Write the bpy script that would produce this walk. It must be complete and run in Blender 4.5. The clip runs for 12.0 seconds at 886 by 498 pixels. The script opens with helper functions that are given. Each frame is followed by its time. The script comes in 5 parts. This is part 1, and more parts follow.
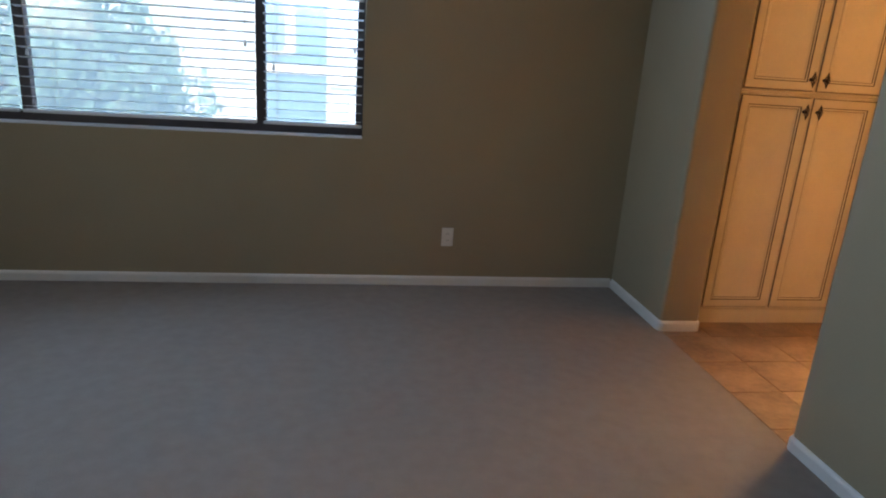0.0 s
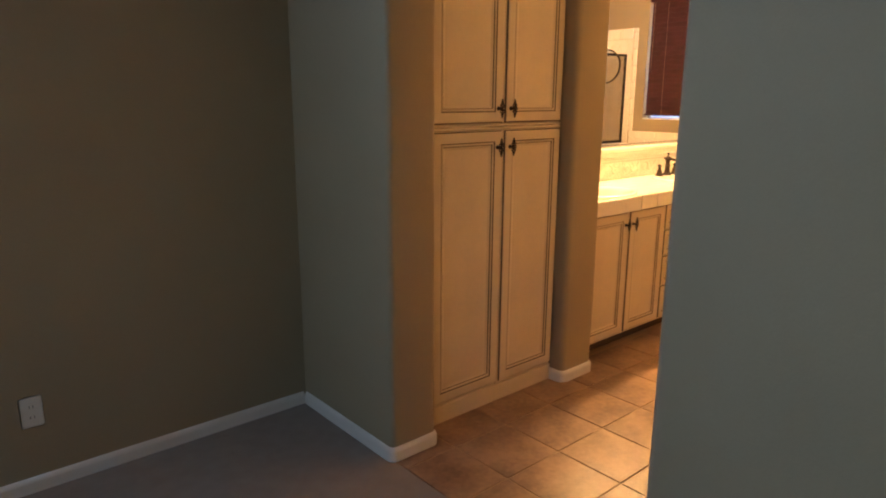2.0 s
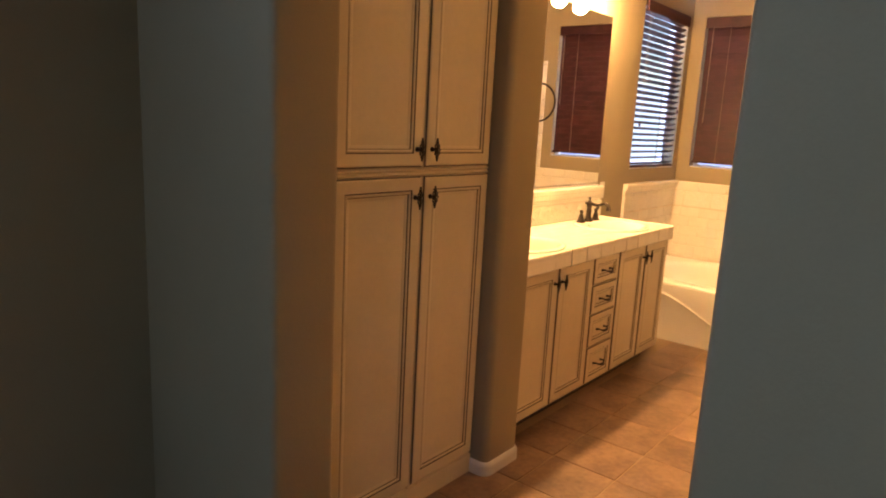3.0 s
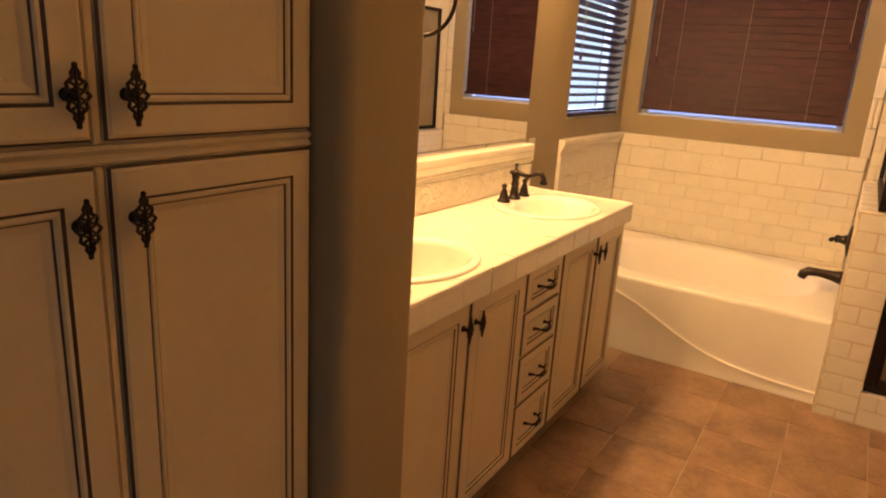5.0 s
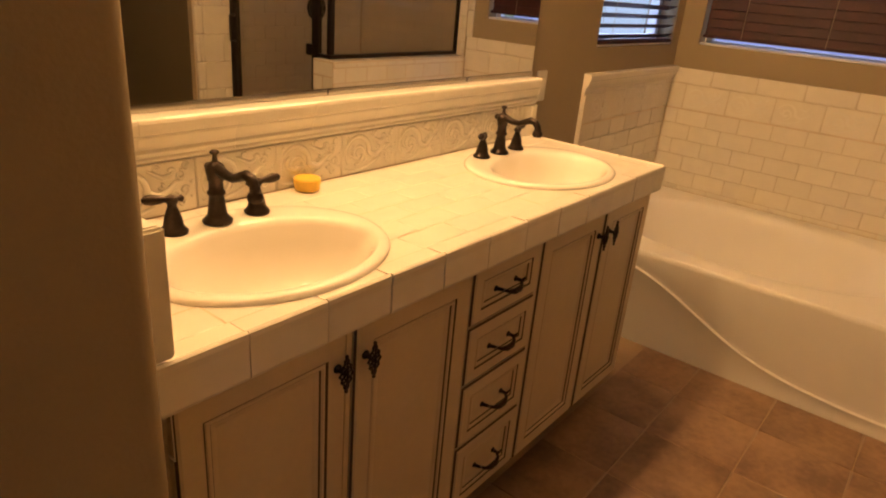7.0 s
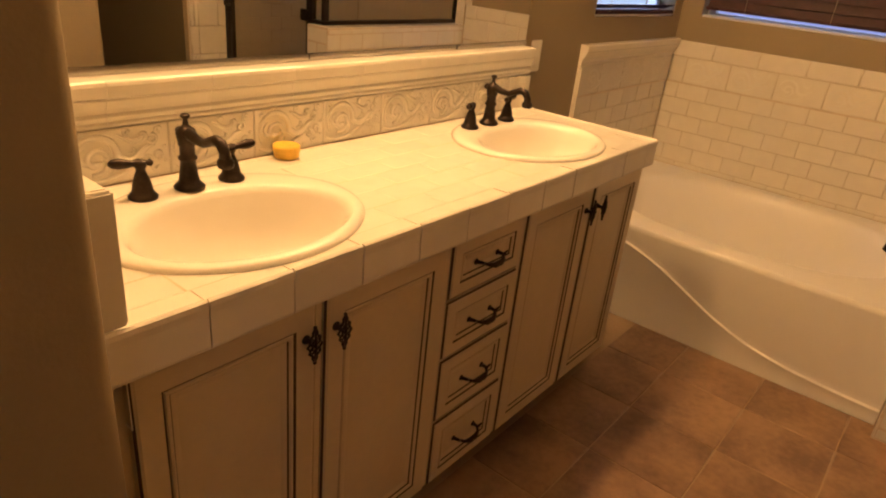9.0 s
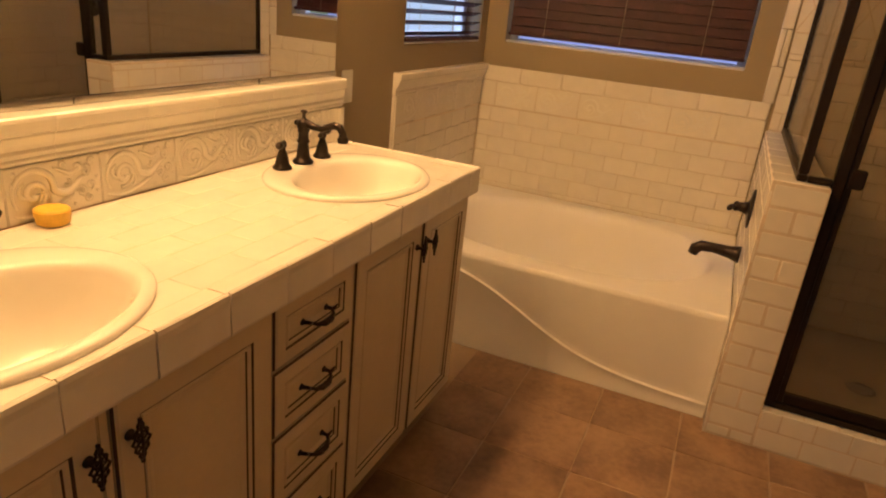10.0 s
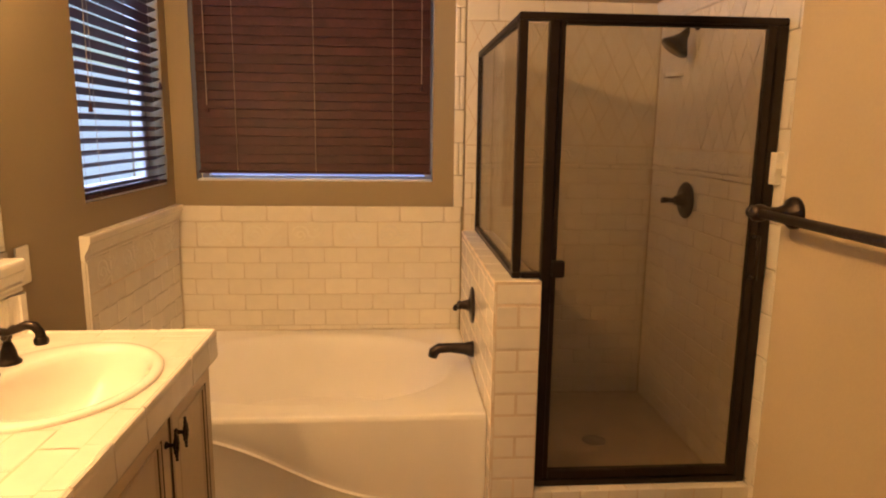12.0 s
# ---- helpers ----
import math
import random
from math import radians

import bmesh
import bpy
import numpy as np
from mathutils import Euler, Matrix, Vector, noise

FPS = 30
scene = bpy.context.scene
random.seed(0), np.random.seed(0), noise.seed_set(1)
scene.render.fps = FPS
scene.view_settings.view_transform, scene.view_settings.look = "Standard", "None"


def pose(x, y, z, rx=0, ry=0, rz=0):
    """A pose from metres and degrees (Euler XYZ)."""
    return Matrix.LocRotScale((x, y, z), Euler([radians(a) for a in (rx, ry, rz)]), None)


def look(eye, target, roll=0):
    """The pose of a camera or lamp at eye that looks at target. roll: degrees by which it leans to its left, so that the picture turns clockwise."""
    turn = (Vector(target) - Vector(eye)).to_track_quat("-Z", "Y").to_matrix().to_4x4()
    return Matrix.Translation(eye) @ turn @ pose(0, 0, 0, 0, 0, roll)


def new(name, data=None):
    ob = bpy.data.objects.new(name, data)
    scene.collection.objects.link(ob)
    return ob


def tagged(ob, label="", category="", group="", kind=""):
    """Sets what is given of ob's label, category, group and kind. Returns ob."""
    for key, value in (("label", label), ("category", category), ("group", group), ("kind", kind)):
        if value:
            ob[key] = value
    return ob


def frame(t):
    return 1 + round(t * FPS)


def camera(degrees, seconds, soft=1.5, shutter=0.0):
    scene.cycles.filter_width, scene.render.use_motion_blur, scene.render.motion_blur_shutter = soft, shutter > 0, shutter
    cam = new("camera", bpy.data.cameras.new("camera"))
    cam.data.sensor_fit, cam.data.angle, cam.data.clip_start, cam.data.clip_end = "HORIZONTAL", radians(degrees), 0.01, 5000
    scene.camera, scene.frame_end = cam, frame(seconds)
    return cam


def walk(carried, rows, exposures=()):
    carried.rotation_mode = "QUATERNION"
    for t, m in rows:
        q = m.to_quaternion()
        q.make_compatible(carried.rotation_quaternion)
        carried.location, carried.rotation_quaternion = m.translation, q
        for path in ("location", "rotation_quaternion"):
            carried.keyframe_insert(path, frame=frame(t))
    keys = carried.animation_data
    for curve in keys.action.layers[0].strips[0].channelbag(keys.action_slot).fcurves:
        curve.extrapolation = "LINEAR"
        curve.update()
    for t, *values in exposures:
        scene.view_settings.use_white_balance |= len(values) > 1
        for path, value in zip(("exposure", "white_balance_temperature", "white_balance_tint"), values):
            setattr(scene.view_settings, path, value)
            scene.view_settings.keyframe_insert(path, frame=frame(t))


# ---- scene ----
cam = camera(68.3, 12.0, soft=2.0)
PATH = [
    (0, (1.781, 1.782, 1.374), (2.093, 3.672, 0.801), 3.9),
    (0.5, (1.727, 2.107, 1.379), (2.35, 3.925, 0.826), 3.9),
    (1, (1.76, 2.381, 1.419), (2.743, 4.057, 0.943), 2.4),
    (1.5, (1.942, 2.683, 1.382), (3.164, 4.196, 0.918), 0.9),
    (2, (2.136, 2.962, 1.42), (3.409, 4.436, 0.962), 0.3),
    (2.5, (2.317, 3.249, 1.454), (3.739, 4.596, 1.051), 2.6),
    (2.7, (2.388, 3.33, 1.462), (3.888, 4.6, 1.09), 2.9),
    (4.3, (3.238, 4.097, 1.434), (4.779, 5.291, 0.988), 3.7),
    (4.5, (3.36, 4.147, 1.429), (4.946, 5.259, 0.931), 4.0),
    (5, (3.737, 4.143, 1.428), (5.371, 5.161, 0.888), 3.6),
    (5.5, (4.003, 4.184, 1.403), (5.564, 5.283, 0.806), 2.2),
    (6, (4.28, 4.252, 1.425), (5.884, 5.266, 0.793), 3.6),
    (6.5, (4.446, 4.244, 1.402), (5.988, 5.302, 0.691), 4.1),
    (7, (4.508, 4.232, 1.387), (5.982, 5.355, 0.633), 5.0),
    (7.2, (4.515, 4.22, 1.389), (5.964, 5.369, 0.627), 4.8),
    (9, (4.562, 4.206, 1.378), (6.009, 5.309, 0.548), 6.1),
    (9.5, (4.616, 4.175, 1.401), (6.187, 5.181, 0.682), 5.4),
    (10, (4.703, 4.278, 1.373), (6.436, 4.979, 0.661), 5.9),
    (10.5, (4.777, 4.429, 1.41), (6.645, 4.597, 0.715), 7.7),
    (11, (4.813, 4.48, 1.419), (6.69, 4.35, 0.74), 6.8),
    (11.5, (4.814, 4.48, 1.462), (6.738, 4.314, 0.942), 3.7),
    (12, (4.786, 4.44, 1.454), (6.749, 4.299, 1.098), 0.7),
]
walk(cam, [(t, look(eye, target, roll)) for t, eye, target, roll in PATH],
     [(0, 1.86), (1.0, 1.84), (1.8, 1.6), (2.5, 1.32), (4.5, 0.80), (5.5, 0.42), (7.0, -0.1), (9.0, -0.1), (10.5, -0.1), (11.4, 0.18), (12, 0.18)])

# ---- world, sun, lamps ----
world = bpy.data.worlds.new("world")
scene.world = world
world.use_nodes = True
wn = world.node_tree
sky = wn.nodes.new("ShaderNodeTexSky")
sky.sky_type, sky.sun_disc = "NISHITA", False
sky.sun_elevation, sky.sun_rotation = radians(38), radians(180)
wn.links.new(sky.outputs[0], wn.nodes["Background"].inputs[0])
wn.nodes["Background"].inputs[1].default_value = 0.15
sun = new("sun", bpy.data.lights.new("sun", "SUN"))
sun.data.energy, sun.data.angle, sun.data.color = 3.0, radians(0.5), (1, 0.94, 0.86)
sun.matrix_world = look((0, -20, 16), (0, 0, 0))
SHADES = [(cx + dx, 5.375) for cx in (5.3, 6.2) for dx in (-0.27, 0.0, 0.27)]
LAMP_Z = 2.37
for sx, sy in SHADES:
    bulb = new("bulb_light", bpy.data.lights.new("bulb_light", "POINT"))
    bulb.data.energy, bulb.data.color, bulb.data.shadow_soft_size = (10.5 if sx < 5.7 else 15.5), (1, 0.555, 0.215), 0.05
    bulb.location = (sx, sy, LAMP_Z - 0.13)


def window_lamp(name, at, target, w, h, energy, color):
    lamp = new(name, bpy.data.lights.new(name, "AREA"))
    lamp.data.shape, lamp.data.size, lamp.data.size_y = "RECTANGLE", w, h
    lamp.data.energy, lamp.data.color = energy, color
    lamp.matrix_world = look(at, target)


DAY = (0.48, 0.68, 1.0)
window_lamp("bedroom_window_light", (0.72, 5.545, 1.90), (1.7, 2.9, 2.2), 2.25, 0.34, 21, DAY)
# the west lamp is added for bluish side light; its source is unseen
window_lamp("unseen_west_light", (-1.22, 1.3, 1.5), (3.5, 2.4, 0.9), 2.1, 1.15, 1.3, (0.60, 0.76, 1.0))
window_lamp("bath_window_light", (7.75, 6.2, 2.35), (7.1, 4.8, 0.3), 2.2, 1.3, 150, (0.52, 0.64, 1.0))
window_lamp("tub_window_light", (8.62, 4.85, 1.85), (7.0, 4.85, 1.5), 1.3, 1.4, 2.0, (0.50, 0.58, 1.0))


# ---- materials ----
def material(name, color, rough=0.6, metal=0.0, var=0.08, scale=6.0, fine=90.0, bump=0.1, coat=0.0, rand=0.0, spec=0.5, blotch=None):
    m = bpy.data.materials.new(name)
    m.use_nodes = True
    nt = m.node_tree
    p = nt.nodes["Principled BSDF"]
    tc = nt.nodes.new("ShaderNodeTexCoord")
    n1 = nt.nodes.new("ShaderNodeTexNoise")
    n1.inputs["Scale"].default_value, n1.inputs["Detail"].default_value = scale, 4
    n2 = nt.nodes.new("ShaderNodeTexNoise")
    n2.inputs["Scale"].default_value, n2.inputs["Detail"].default_value = fine, 3
    src = tc.outputs["Object"]
    if rand:
        info = nt.nodes.new("ShaderNodeObjectInfo")
        add = nt.nodes.new("ShaderNodeVectorMath")
        mul = nt.nodes.new("ShaderNodeMath")
        mul.operation, mul.inputs[1].default_value = "MULTIPLY", 37.0
        nt.links.new(info.outputs["Random"], mul.inputs[0])
        nt.links.new(tc.outputs["Object"], add.inputs[0])
        nt.links.new(mul.outputs[0], add.inputs[1])
        src = add.outputs[0]
    nt.links.new(src, n1.inputs["Vector"])
    nt.links.new(src, n2.inputs["Vector"])
    ramp = nt.nodes.new("ShaderNodeValToRGB")
    lo = [c * (1 - var) for c in color]
    hi = [min(1, c * (1 + var)) for c in color]
    ramp.color_ramp.elements[0].position, ramp.color_ramp.elements[1].position = 0.3, 0.7
    ramp.color_ramp.elements[0].color = (*lo, 1)
    ramp.color_ramp.elements[1].color = (*(blotch or hi), 1)
    mix = nt.nodes.new("ShaderNodeMath")
    mix.operation, mix.inputs[2].default_value = "MULTIPLY_ADD", 0.18
    nt.links.new(n2.outputs[0], mix.inputs[0])
    mix.inputs[1].default_value = 0.4
    nt.links.new(n1.outputs[0], mix.inputs[2])
    sub = nt.nodes.new("ShaderNodeMath")
    sub.operation, sub.inputs[1].default_value = "SUBTRACT", 0.2
    nt.links.new(mix.outputs[0], sub.inputs[0])
    nt.links.new(sub.outputs[0], ramp.inputs[0])
    out = ramp.outputs[0]
    if rand:
        hsv = nt.nodes.new("ShaderNodeHueSaturation")
        mr = nt.nodes.new("ShaderNodeMapRange")
        mr.inputs["To Min"].default_value, mr.inputs["To Max"].default_value = 1 - rand, 1 + rand
        nt.links.new(info.outputs["Random"], mr.inputs["Value"])
        nt.links.new(mr.outputs[0], hsv.inputs["Value"])
        nt.links.new(out, hsv.inputs["Color"])
        out = hsv.outputs[0]
    nt.links.new(out, p.inputs["Base Color"])
    bp = nt.nodes.new("ShaderNodeBump")
    bp.inputs["Strength"].default_value, bp.inputs["Distance"].default_value = bump, 0.004
    nt.links.new(n2.outputs[0], bp.inputs["Height"])
    nt.links.new(bp.outputs[0], p.inputs["Normal"])
    rr = nt.nodes.new("ShaderNodeMapRange")
    rr.inputs["To Min"].default_value, rr.inputs["To Max"].default_value = max(0.02, rough - 0.07), min(1, rough + 0.07)
    nt.links.new(n1.outputs[0], rr.inputs["Value"])
    nt.links.new(rr.outputs[0], p.inputs["Roughness"])
    p.inputs["Metallic"].default_value = metal
    p.inputs["Coat Weight"].default_value = coat
    p.inputs["Coat Roughness"].default_value = 0.08
    p.inputs["Specular IOR Level"].default_value = spec
    return m


PAINT = material("taupe_paint", (0.316, 0.252, 0.160), 0.75, var=0.04, scale=2.0, fine=140, bump=0.12)
CEIL = material("ceiling_paint", (0.72, 0.69, 0.62), 0.85, var=0.03, fine=60, bump=0.3)
TRIM = material("white_trim_paint", (0.70, 0.66, 0.61), 0.4, var=0.03, bump=0.03)
CARPET = material("carpet_pile", (0.283, 0.240, 0.213), 0.95, var=0.06, scale=15.0, fine=230, bump=1.0, spec=0.1)
FLOOR = material("brown_stone_tile", (0.205, 0.120, 0.076), 0.36, var=0.16, scale=5.5, fine=40, bump=0.10, rand=0.08, blotch=(0.36, 0.226, 0.140))
FGROUT = material("floor_grout", (0.40, 0.29, 0.19), 0.9, bump=0.3)
TILE = material("cream_glazed_tile", (0.78, 0.73, 0.64), 0.16, var=0.03, scale=12, fine=25, bump=0.08, rand=0.03)
CTILE = material("counter_glazed_tile", (0.80, 0.76, 0.68), 0.185, var=0.03, scale=10, fine=20, bump=0.08, rand=0.02)
GROUT = material("tile_grout", (0.65, 0.55, 0.43), 0.9, var=0.10, scale=9, bump=0.3)
CGROUT = material("counter_grout", (0.66, 0.54, 0.41), 0.9, var=0.12, scale=9, bump=0.3)
CREAM = material("cream_cabinet_paint", (0.59, 0.50, 0.355), 0.42, var=0.05, scale=4, fine=60, bump=0.05)
GLAZE = material("brown_glaze", (0.062, 0.034, 0.018), 0.5, var=0.3, scale=20, bump=0.1)
PORC = material("white_porcelain", (0.84, 0.80, 0.73), 0.18, var=0.015, scale=2, fine=8, bump=0.01, coat=0.15)
ACRYL = material("white_acrylic", (0.84, 0.81, 0.76), 0.36, var=0.02, scale=2, fine=10, bump=0.01)
BRONZE = material("oiled_bronze", (0.042, 0.031, 0.026), 0.36, metal=0.85, var=0.4, scale=25, fine=160, bump=0.1)
BFRAME = material("bronze_shower_frame", (0.03, 0.02, 0.014), 0.4, metal=0.6, var=0.2, bump=0.03)
CHROME = material("polished_steel", (0.5, 0.48, 0.46), 0.19, metal=1.0, var=0.03, bump=0.01)
WOOD = material("mahogany_blind_wood", (0.052, 0.016, 0.019), 0.55, var=0.3, scale=9, fine=70, bump=0.08, rand=0.08, spec=0.3)
WSLAT = material("white_blind_slat", (0.72, 0.74, 0.78), 0.5, var=0.03, bump=0.03)
WFRAME = material("bronze_window_frame", (0.055, 0.045, 0.05), 0.5, metal=0.2, var=0.15, bump=0.05)
VINYL = material("white_window_vinyl", (0.75, 0.77, 0.82), 0.4, var=0.03, bump=0.03)
CORD = material("cord", (0.36, 0.30, 0.24), 0.9, bump=0.2)
PLASTIC = material("white_switch_plastic", (0.75, 0.72, 0.66), 0.35, var=0.02, bump=0.01)
SOAP = material("yellow_soap", (0.80, 0.50, 0.06), 0.4, var=0.12, scale=30, bump=0.1)
TOE = material("dark_toe_kick", (0.07, 0.045, 0.03), 0.8, bump=0.2)
PAN = material("shower_pan", (0.54, 0.46, 0.36), 0.4, var=0.08, scale=8, bump=0.1)
GROUND = material("dry_lawn", (0.16, 0.18, 0.09), 0.95, var=0.3, scale=0.8, fine=14, bump=0.6)
STUCCO = material("pale_stucco", (0.74, 0.77, 0.80), 0.9, var=0.06, scale=2, fine=60, bump=0.4)
# pale blue siding darkened in the colour itself, for a wall in shade
SHADED_SIDING = material("shaded_blue_siding", (0.15, 0.26, 0.33), 0.8, var=0.05, scale=2, fine=60, bump=0.2)
ROOFM = material("roof_tile", (0.30, 0.20, 0.16), 0.85, var=0.2, scale=4, bump=0.4)
LEAF = material("leaf_green", (0.16, 0.27, 0.18), 0.6, var=0.4, scale=3, fine=40, bump=0.3)
BARK = material("bark", (0.14, 0.10, 0.07), 0.9, var=0.3, scale=12, bump=0.8)
FARPANE = material("far_window_glass", (0.22, 0.32, 0.44), 0.2, var=0.1, bump=0.0)


def glassy(name, tint, rough=0.0, gloss=0.5, haze=0.0):
    m = bpy.data.materials.new(name)
    m.use_nodes = True
    nt = m.node_tree
    nt.nodes.remove(nt.nodes["Principled BSDF"])
    tr, gl, mx, fr = (nt.nodes.new("ShaderNode" + k) for k in ("BsdfTransparent", "BsdfGlossy", "MixShader", "LayerWeight"))
    tr.inputs[0].default_value = (*tint, 1)
    gl.inputs["Roughness"].default_value = rough
    fr.inputs[0].default_value = 0.5
    pw, ma = nt.nodes.new("ShaderNodeMath"), nt.nodes.new("ShaderNodeMath")
    pw.operation, pw.inputs[1].default_value = "POWER", 4.0
    ma.operation, ma.inputs[1].default_value, ma.inputs[2].default_value = "MULTIPLY_ADD", gloss, 0.025
    nt.links.new(fr.outputs["Facing"], pw.inputs[0])
    nt.links.new(pw.outputs[0], ma.inputs[0])
    nt.links.new(ma.outputs[0], mx.inputs[0])
    nt.links.new(tr.outputs[0], mx.inputs[1])
    nt.links.new(gl.outputs[0], mx.inputs[2])
    nt.links.new(mx.outputs[0], nt.nodes["Material Output"].inputs[0])
    if haze:
        df, m2 = nt.nodes.new("ShaderNodeBsdfDiffuse"), nt.nodes.new("ShaderNodeMixShader")
        df.inputs[0].default_value = (0.7, 0.66, 0.58, 1)
        m2.inputs[0].default_value = haze
        nt.links.new(mx.outputs[0], m2.inputs[1])
        nt.links.new(df.outputs[0], m2.inputs[2])
        nt.links.new(m2.outputs[0], nt.nodes["Material Output"].inputs[0])
    return m


GLASS = glassy("clear_glass", (0.98, 0.99, 0.99))
SGLASS = glassy("shower_glass", (0.80, 0.77, 0.71), 0.03, 0.35, 0.035)
# translucent bluish sheet that washes out the view, in place of glare
VEIL = bpy.data.materials.new("glare_veil")
VEIL.use_nodes = True
snt = VEIL.node_tree
snt.nodes.remove(snt.nodes["Principled BSDF"])
s_tr, s_tl, s_mx = (snt.nodes.new("ShaderNode" + k) for k in ("BsdfTransparent", "BsdfTranslucent", "MixShader"))
s_tl.inputs[0].default_value = (0.62, 0.74, 0.85, 1)
s_mx.inputs[0].default_value = 0.36
for a, b in ((s_tr.outputs[0], s_mx.inputs[1]), (s_tl.outputs[0], s_mx.inputs[2]), (s_mx.outputs[0], snt.nodes["Material Output"].inputs[0])):
    snt.links.new(a, b)
MIRROR = bpy.data.materials.new("mirror_silver")
MIRROR.use_nodes = True
mp = MIRROR.node_tree.nodes["Principled BSDF"]
mp.inputs["Base Color"].default_value, mp.inputs["Metallic"].default_value, mp.inputs["Roughness"].default_value = (0.80, 0.80, 0.78, 1), 1, 0.0
GLOW = bpy.data.materials.new("lit_lamp_glass")
GLOW.use_nodes = True
gp = GLOW.node_tree.nodes["Principled BSDF"]
gp.inputs["Emission Color"].default_value, gp.inputs["Emission Strength"].default_value = (1, 0.62, 0.28, 1), 14.0
gp.inputs["Base Color"].default_value = (0.8, 0.75, 0.65, 1)


# ---- helpers of the scene ----
def box(bm, x0, x1, y0, y1, z0, z1, mat=0):
    vs = [bm.verts.new((x, y, z)) for x in (x0, x1) for y in (y0, y1) for z in (z0, z1)]
    for f in ((0, 1, 3, 2), (4, 6, 7, 5), (0, 4, 5, 1), (2, 3, 7, 6), (0, 2, 6, 4), (1, 5, 7, 3)):
        bm.faces.new([vs[i] for i in f]).material_index = mat
    return vs


def bevelled(bm, size, seg=2):
    bmesh.ops.bevel(bm, geom=list(bm.edges), offset=size, segments=seg, affect="EDGES", clamp_overlap=True)
    return bm


def finish(name, bm, mats, smooth=False):
    bmesh.ops.recalc_face_normals(bm, faces=bm.faces)
    me = bpy.data.meshes.new(name)
    if smooth:
        for f in bm.faces:
            f.smooth = True
    bm.to_mesh(me)
    bm.free()
    for m in (mats if isinstance(mats, (list, tuple)) else [mats]):
        me.materials.append(m)
    return me


def part(name, bm, mats, parent=None, label="", smooth=False, at=None):
    ob = new(name, finish(name, bm, mats, smooth))
    if parent:
        ob.parent = parent
    if at is not None:
        ob.matrix_basis = at
    return tagged(ob, label=label)


def boxpart(name, lims, mats, parent=None, bevel=0.0, label="", seg=2, smooth=False):
    bm = bmesh.new()
    box(bm, *lims)
    if bevel:
        bevelled(bm, bevel, seg)
    return part(name, bm, mats, parent, label, smooth)


def thing(name, at, label, category, group="", kind=""):
    ob = new(name)
    ob.matrix_basis = at
    ob.empty_display_size = 0.05
    return tagged(ob, label, category, group, kind)


def structure(ob, label="", category=""):
    return tagged(ob, label=label, category=category, kind="structure")


def lathe(bm, prof, seg=20, m=Matrix(), mat=0):
    """Turns (radius, height) pairs about the z axis."""
    rings = []
    for r, z in prof:
        if r < 1e-5:
            rings.append([bm.verts.new(m @ Vector((0, 0, z)))])
        else:
            rings.append([bm.verts.new(m @ Vector((r * math.cos(a), r * math.sin(a), z))) for a in [2 * math.pi * i / seg for i in range(seg)]])
    for a, b in zip(rings, rings[1:]):
        for i in range(seg):
            j = (i + 1) % seg
            q = [a[i % len(a)], a[j % len(a)], b[j % len(b)], b[i % len(b)]]
            q = list(dict.fromkeys(q))
            if len(q) > 2:
                bm.faces.new(q).material_index = mat
    return bm


def tube(bm, pts, radii, seg=10, flat=1.0):
    """A tube along points, closed at both ends."""
    pts = [Vector(p) for p in pts]
    if not isinstance(radii, (list, tuple)):
        radii = [radii] * len(pts)
    rings, up = [], Vector((0, 0, 1))
    for i, p in enumerate(pts):
        d = (pts[min(i + 1, len(pts) - 1)] - pts[max(i - 1, 0)]).normalized()
        side = d.cross(up)
        if side.length < 0.05:
            side = d.cross(Vector((0, 1, 0)))
        side.normalize()
        nrm = side.cross(d).normalized()
        up = nrm
        rings.append([bm.verts.new(p + radii[i] * (math.cos(a) * side + flat * math.sin(a) * nrm)) for a in [2 * math.pi * k / seg for k in range(seg)]])
    for a, b in zip(rings, rings[1:]):
        for i in range(seg):
            bm.faces.new((a[i], a[(i + 1) % seg], b[(i + 1) % seg], b[i]))
    bm.faces.new(rings[0])
    bm.faces.new(list(reversed(rings[-1])))
    return bm


def extrude_profile(bm, prof, m, length, mat=0):
    """A closed outline of (a, b) pairs pushed along the third axis of m, from 0 to length."""
    a = [bm.verts.new(m @ Vector((p, q, 0))) for p, q in prof]
    b = [bm.verts.new(m @ Vector((p, q, length))) for p, q in prof]
    n = len(prof)
    for i in range(n):
        bm.faces.new((a[i], a[(i + 1) % n], b[(i + 1) % n], b[i])).material_index = mat
    bm.faces.new(a).material_index = mat
    bm.faces.new(list(reversed(b))).material_index = mat
    return bm


def plane_frame(origin, u, n):
    """Local x along u, y up the surface, z outwards along n."""
    u, n = Vector(u), Vector(n)
    v = n.cross(u)
    m = Matrix((u, v, n)).transposed().to_4x4()
    m.translation = origin
    return m


TILE_MESHES = {}


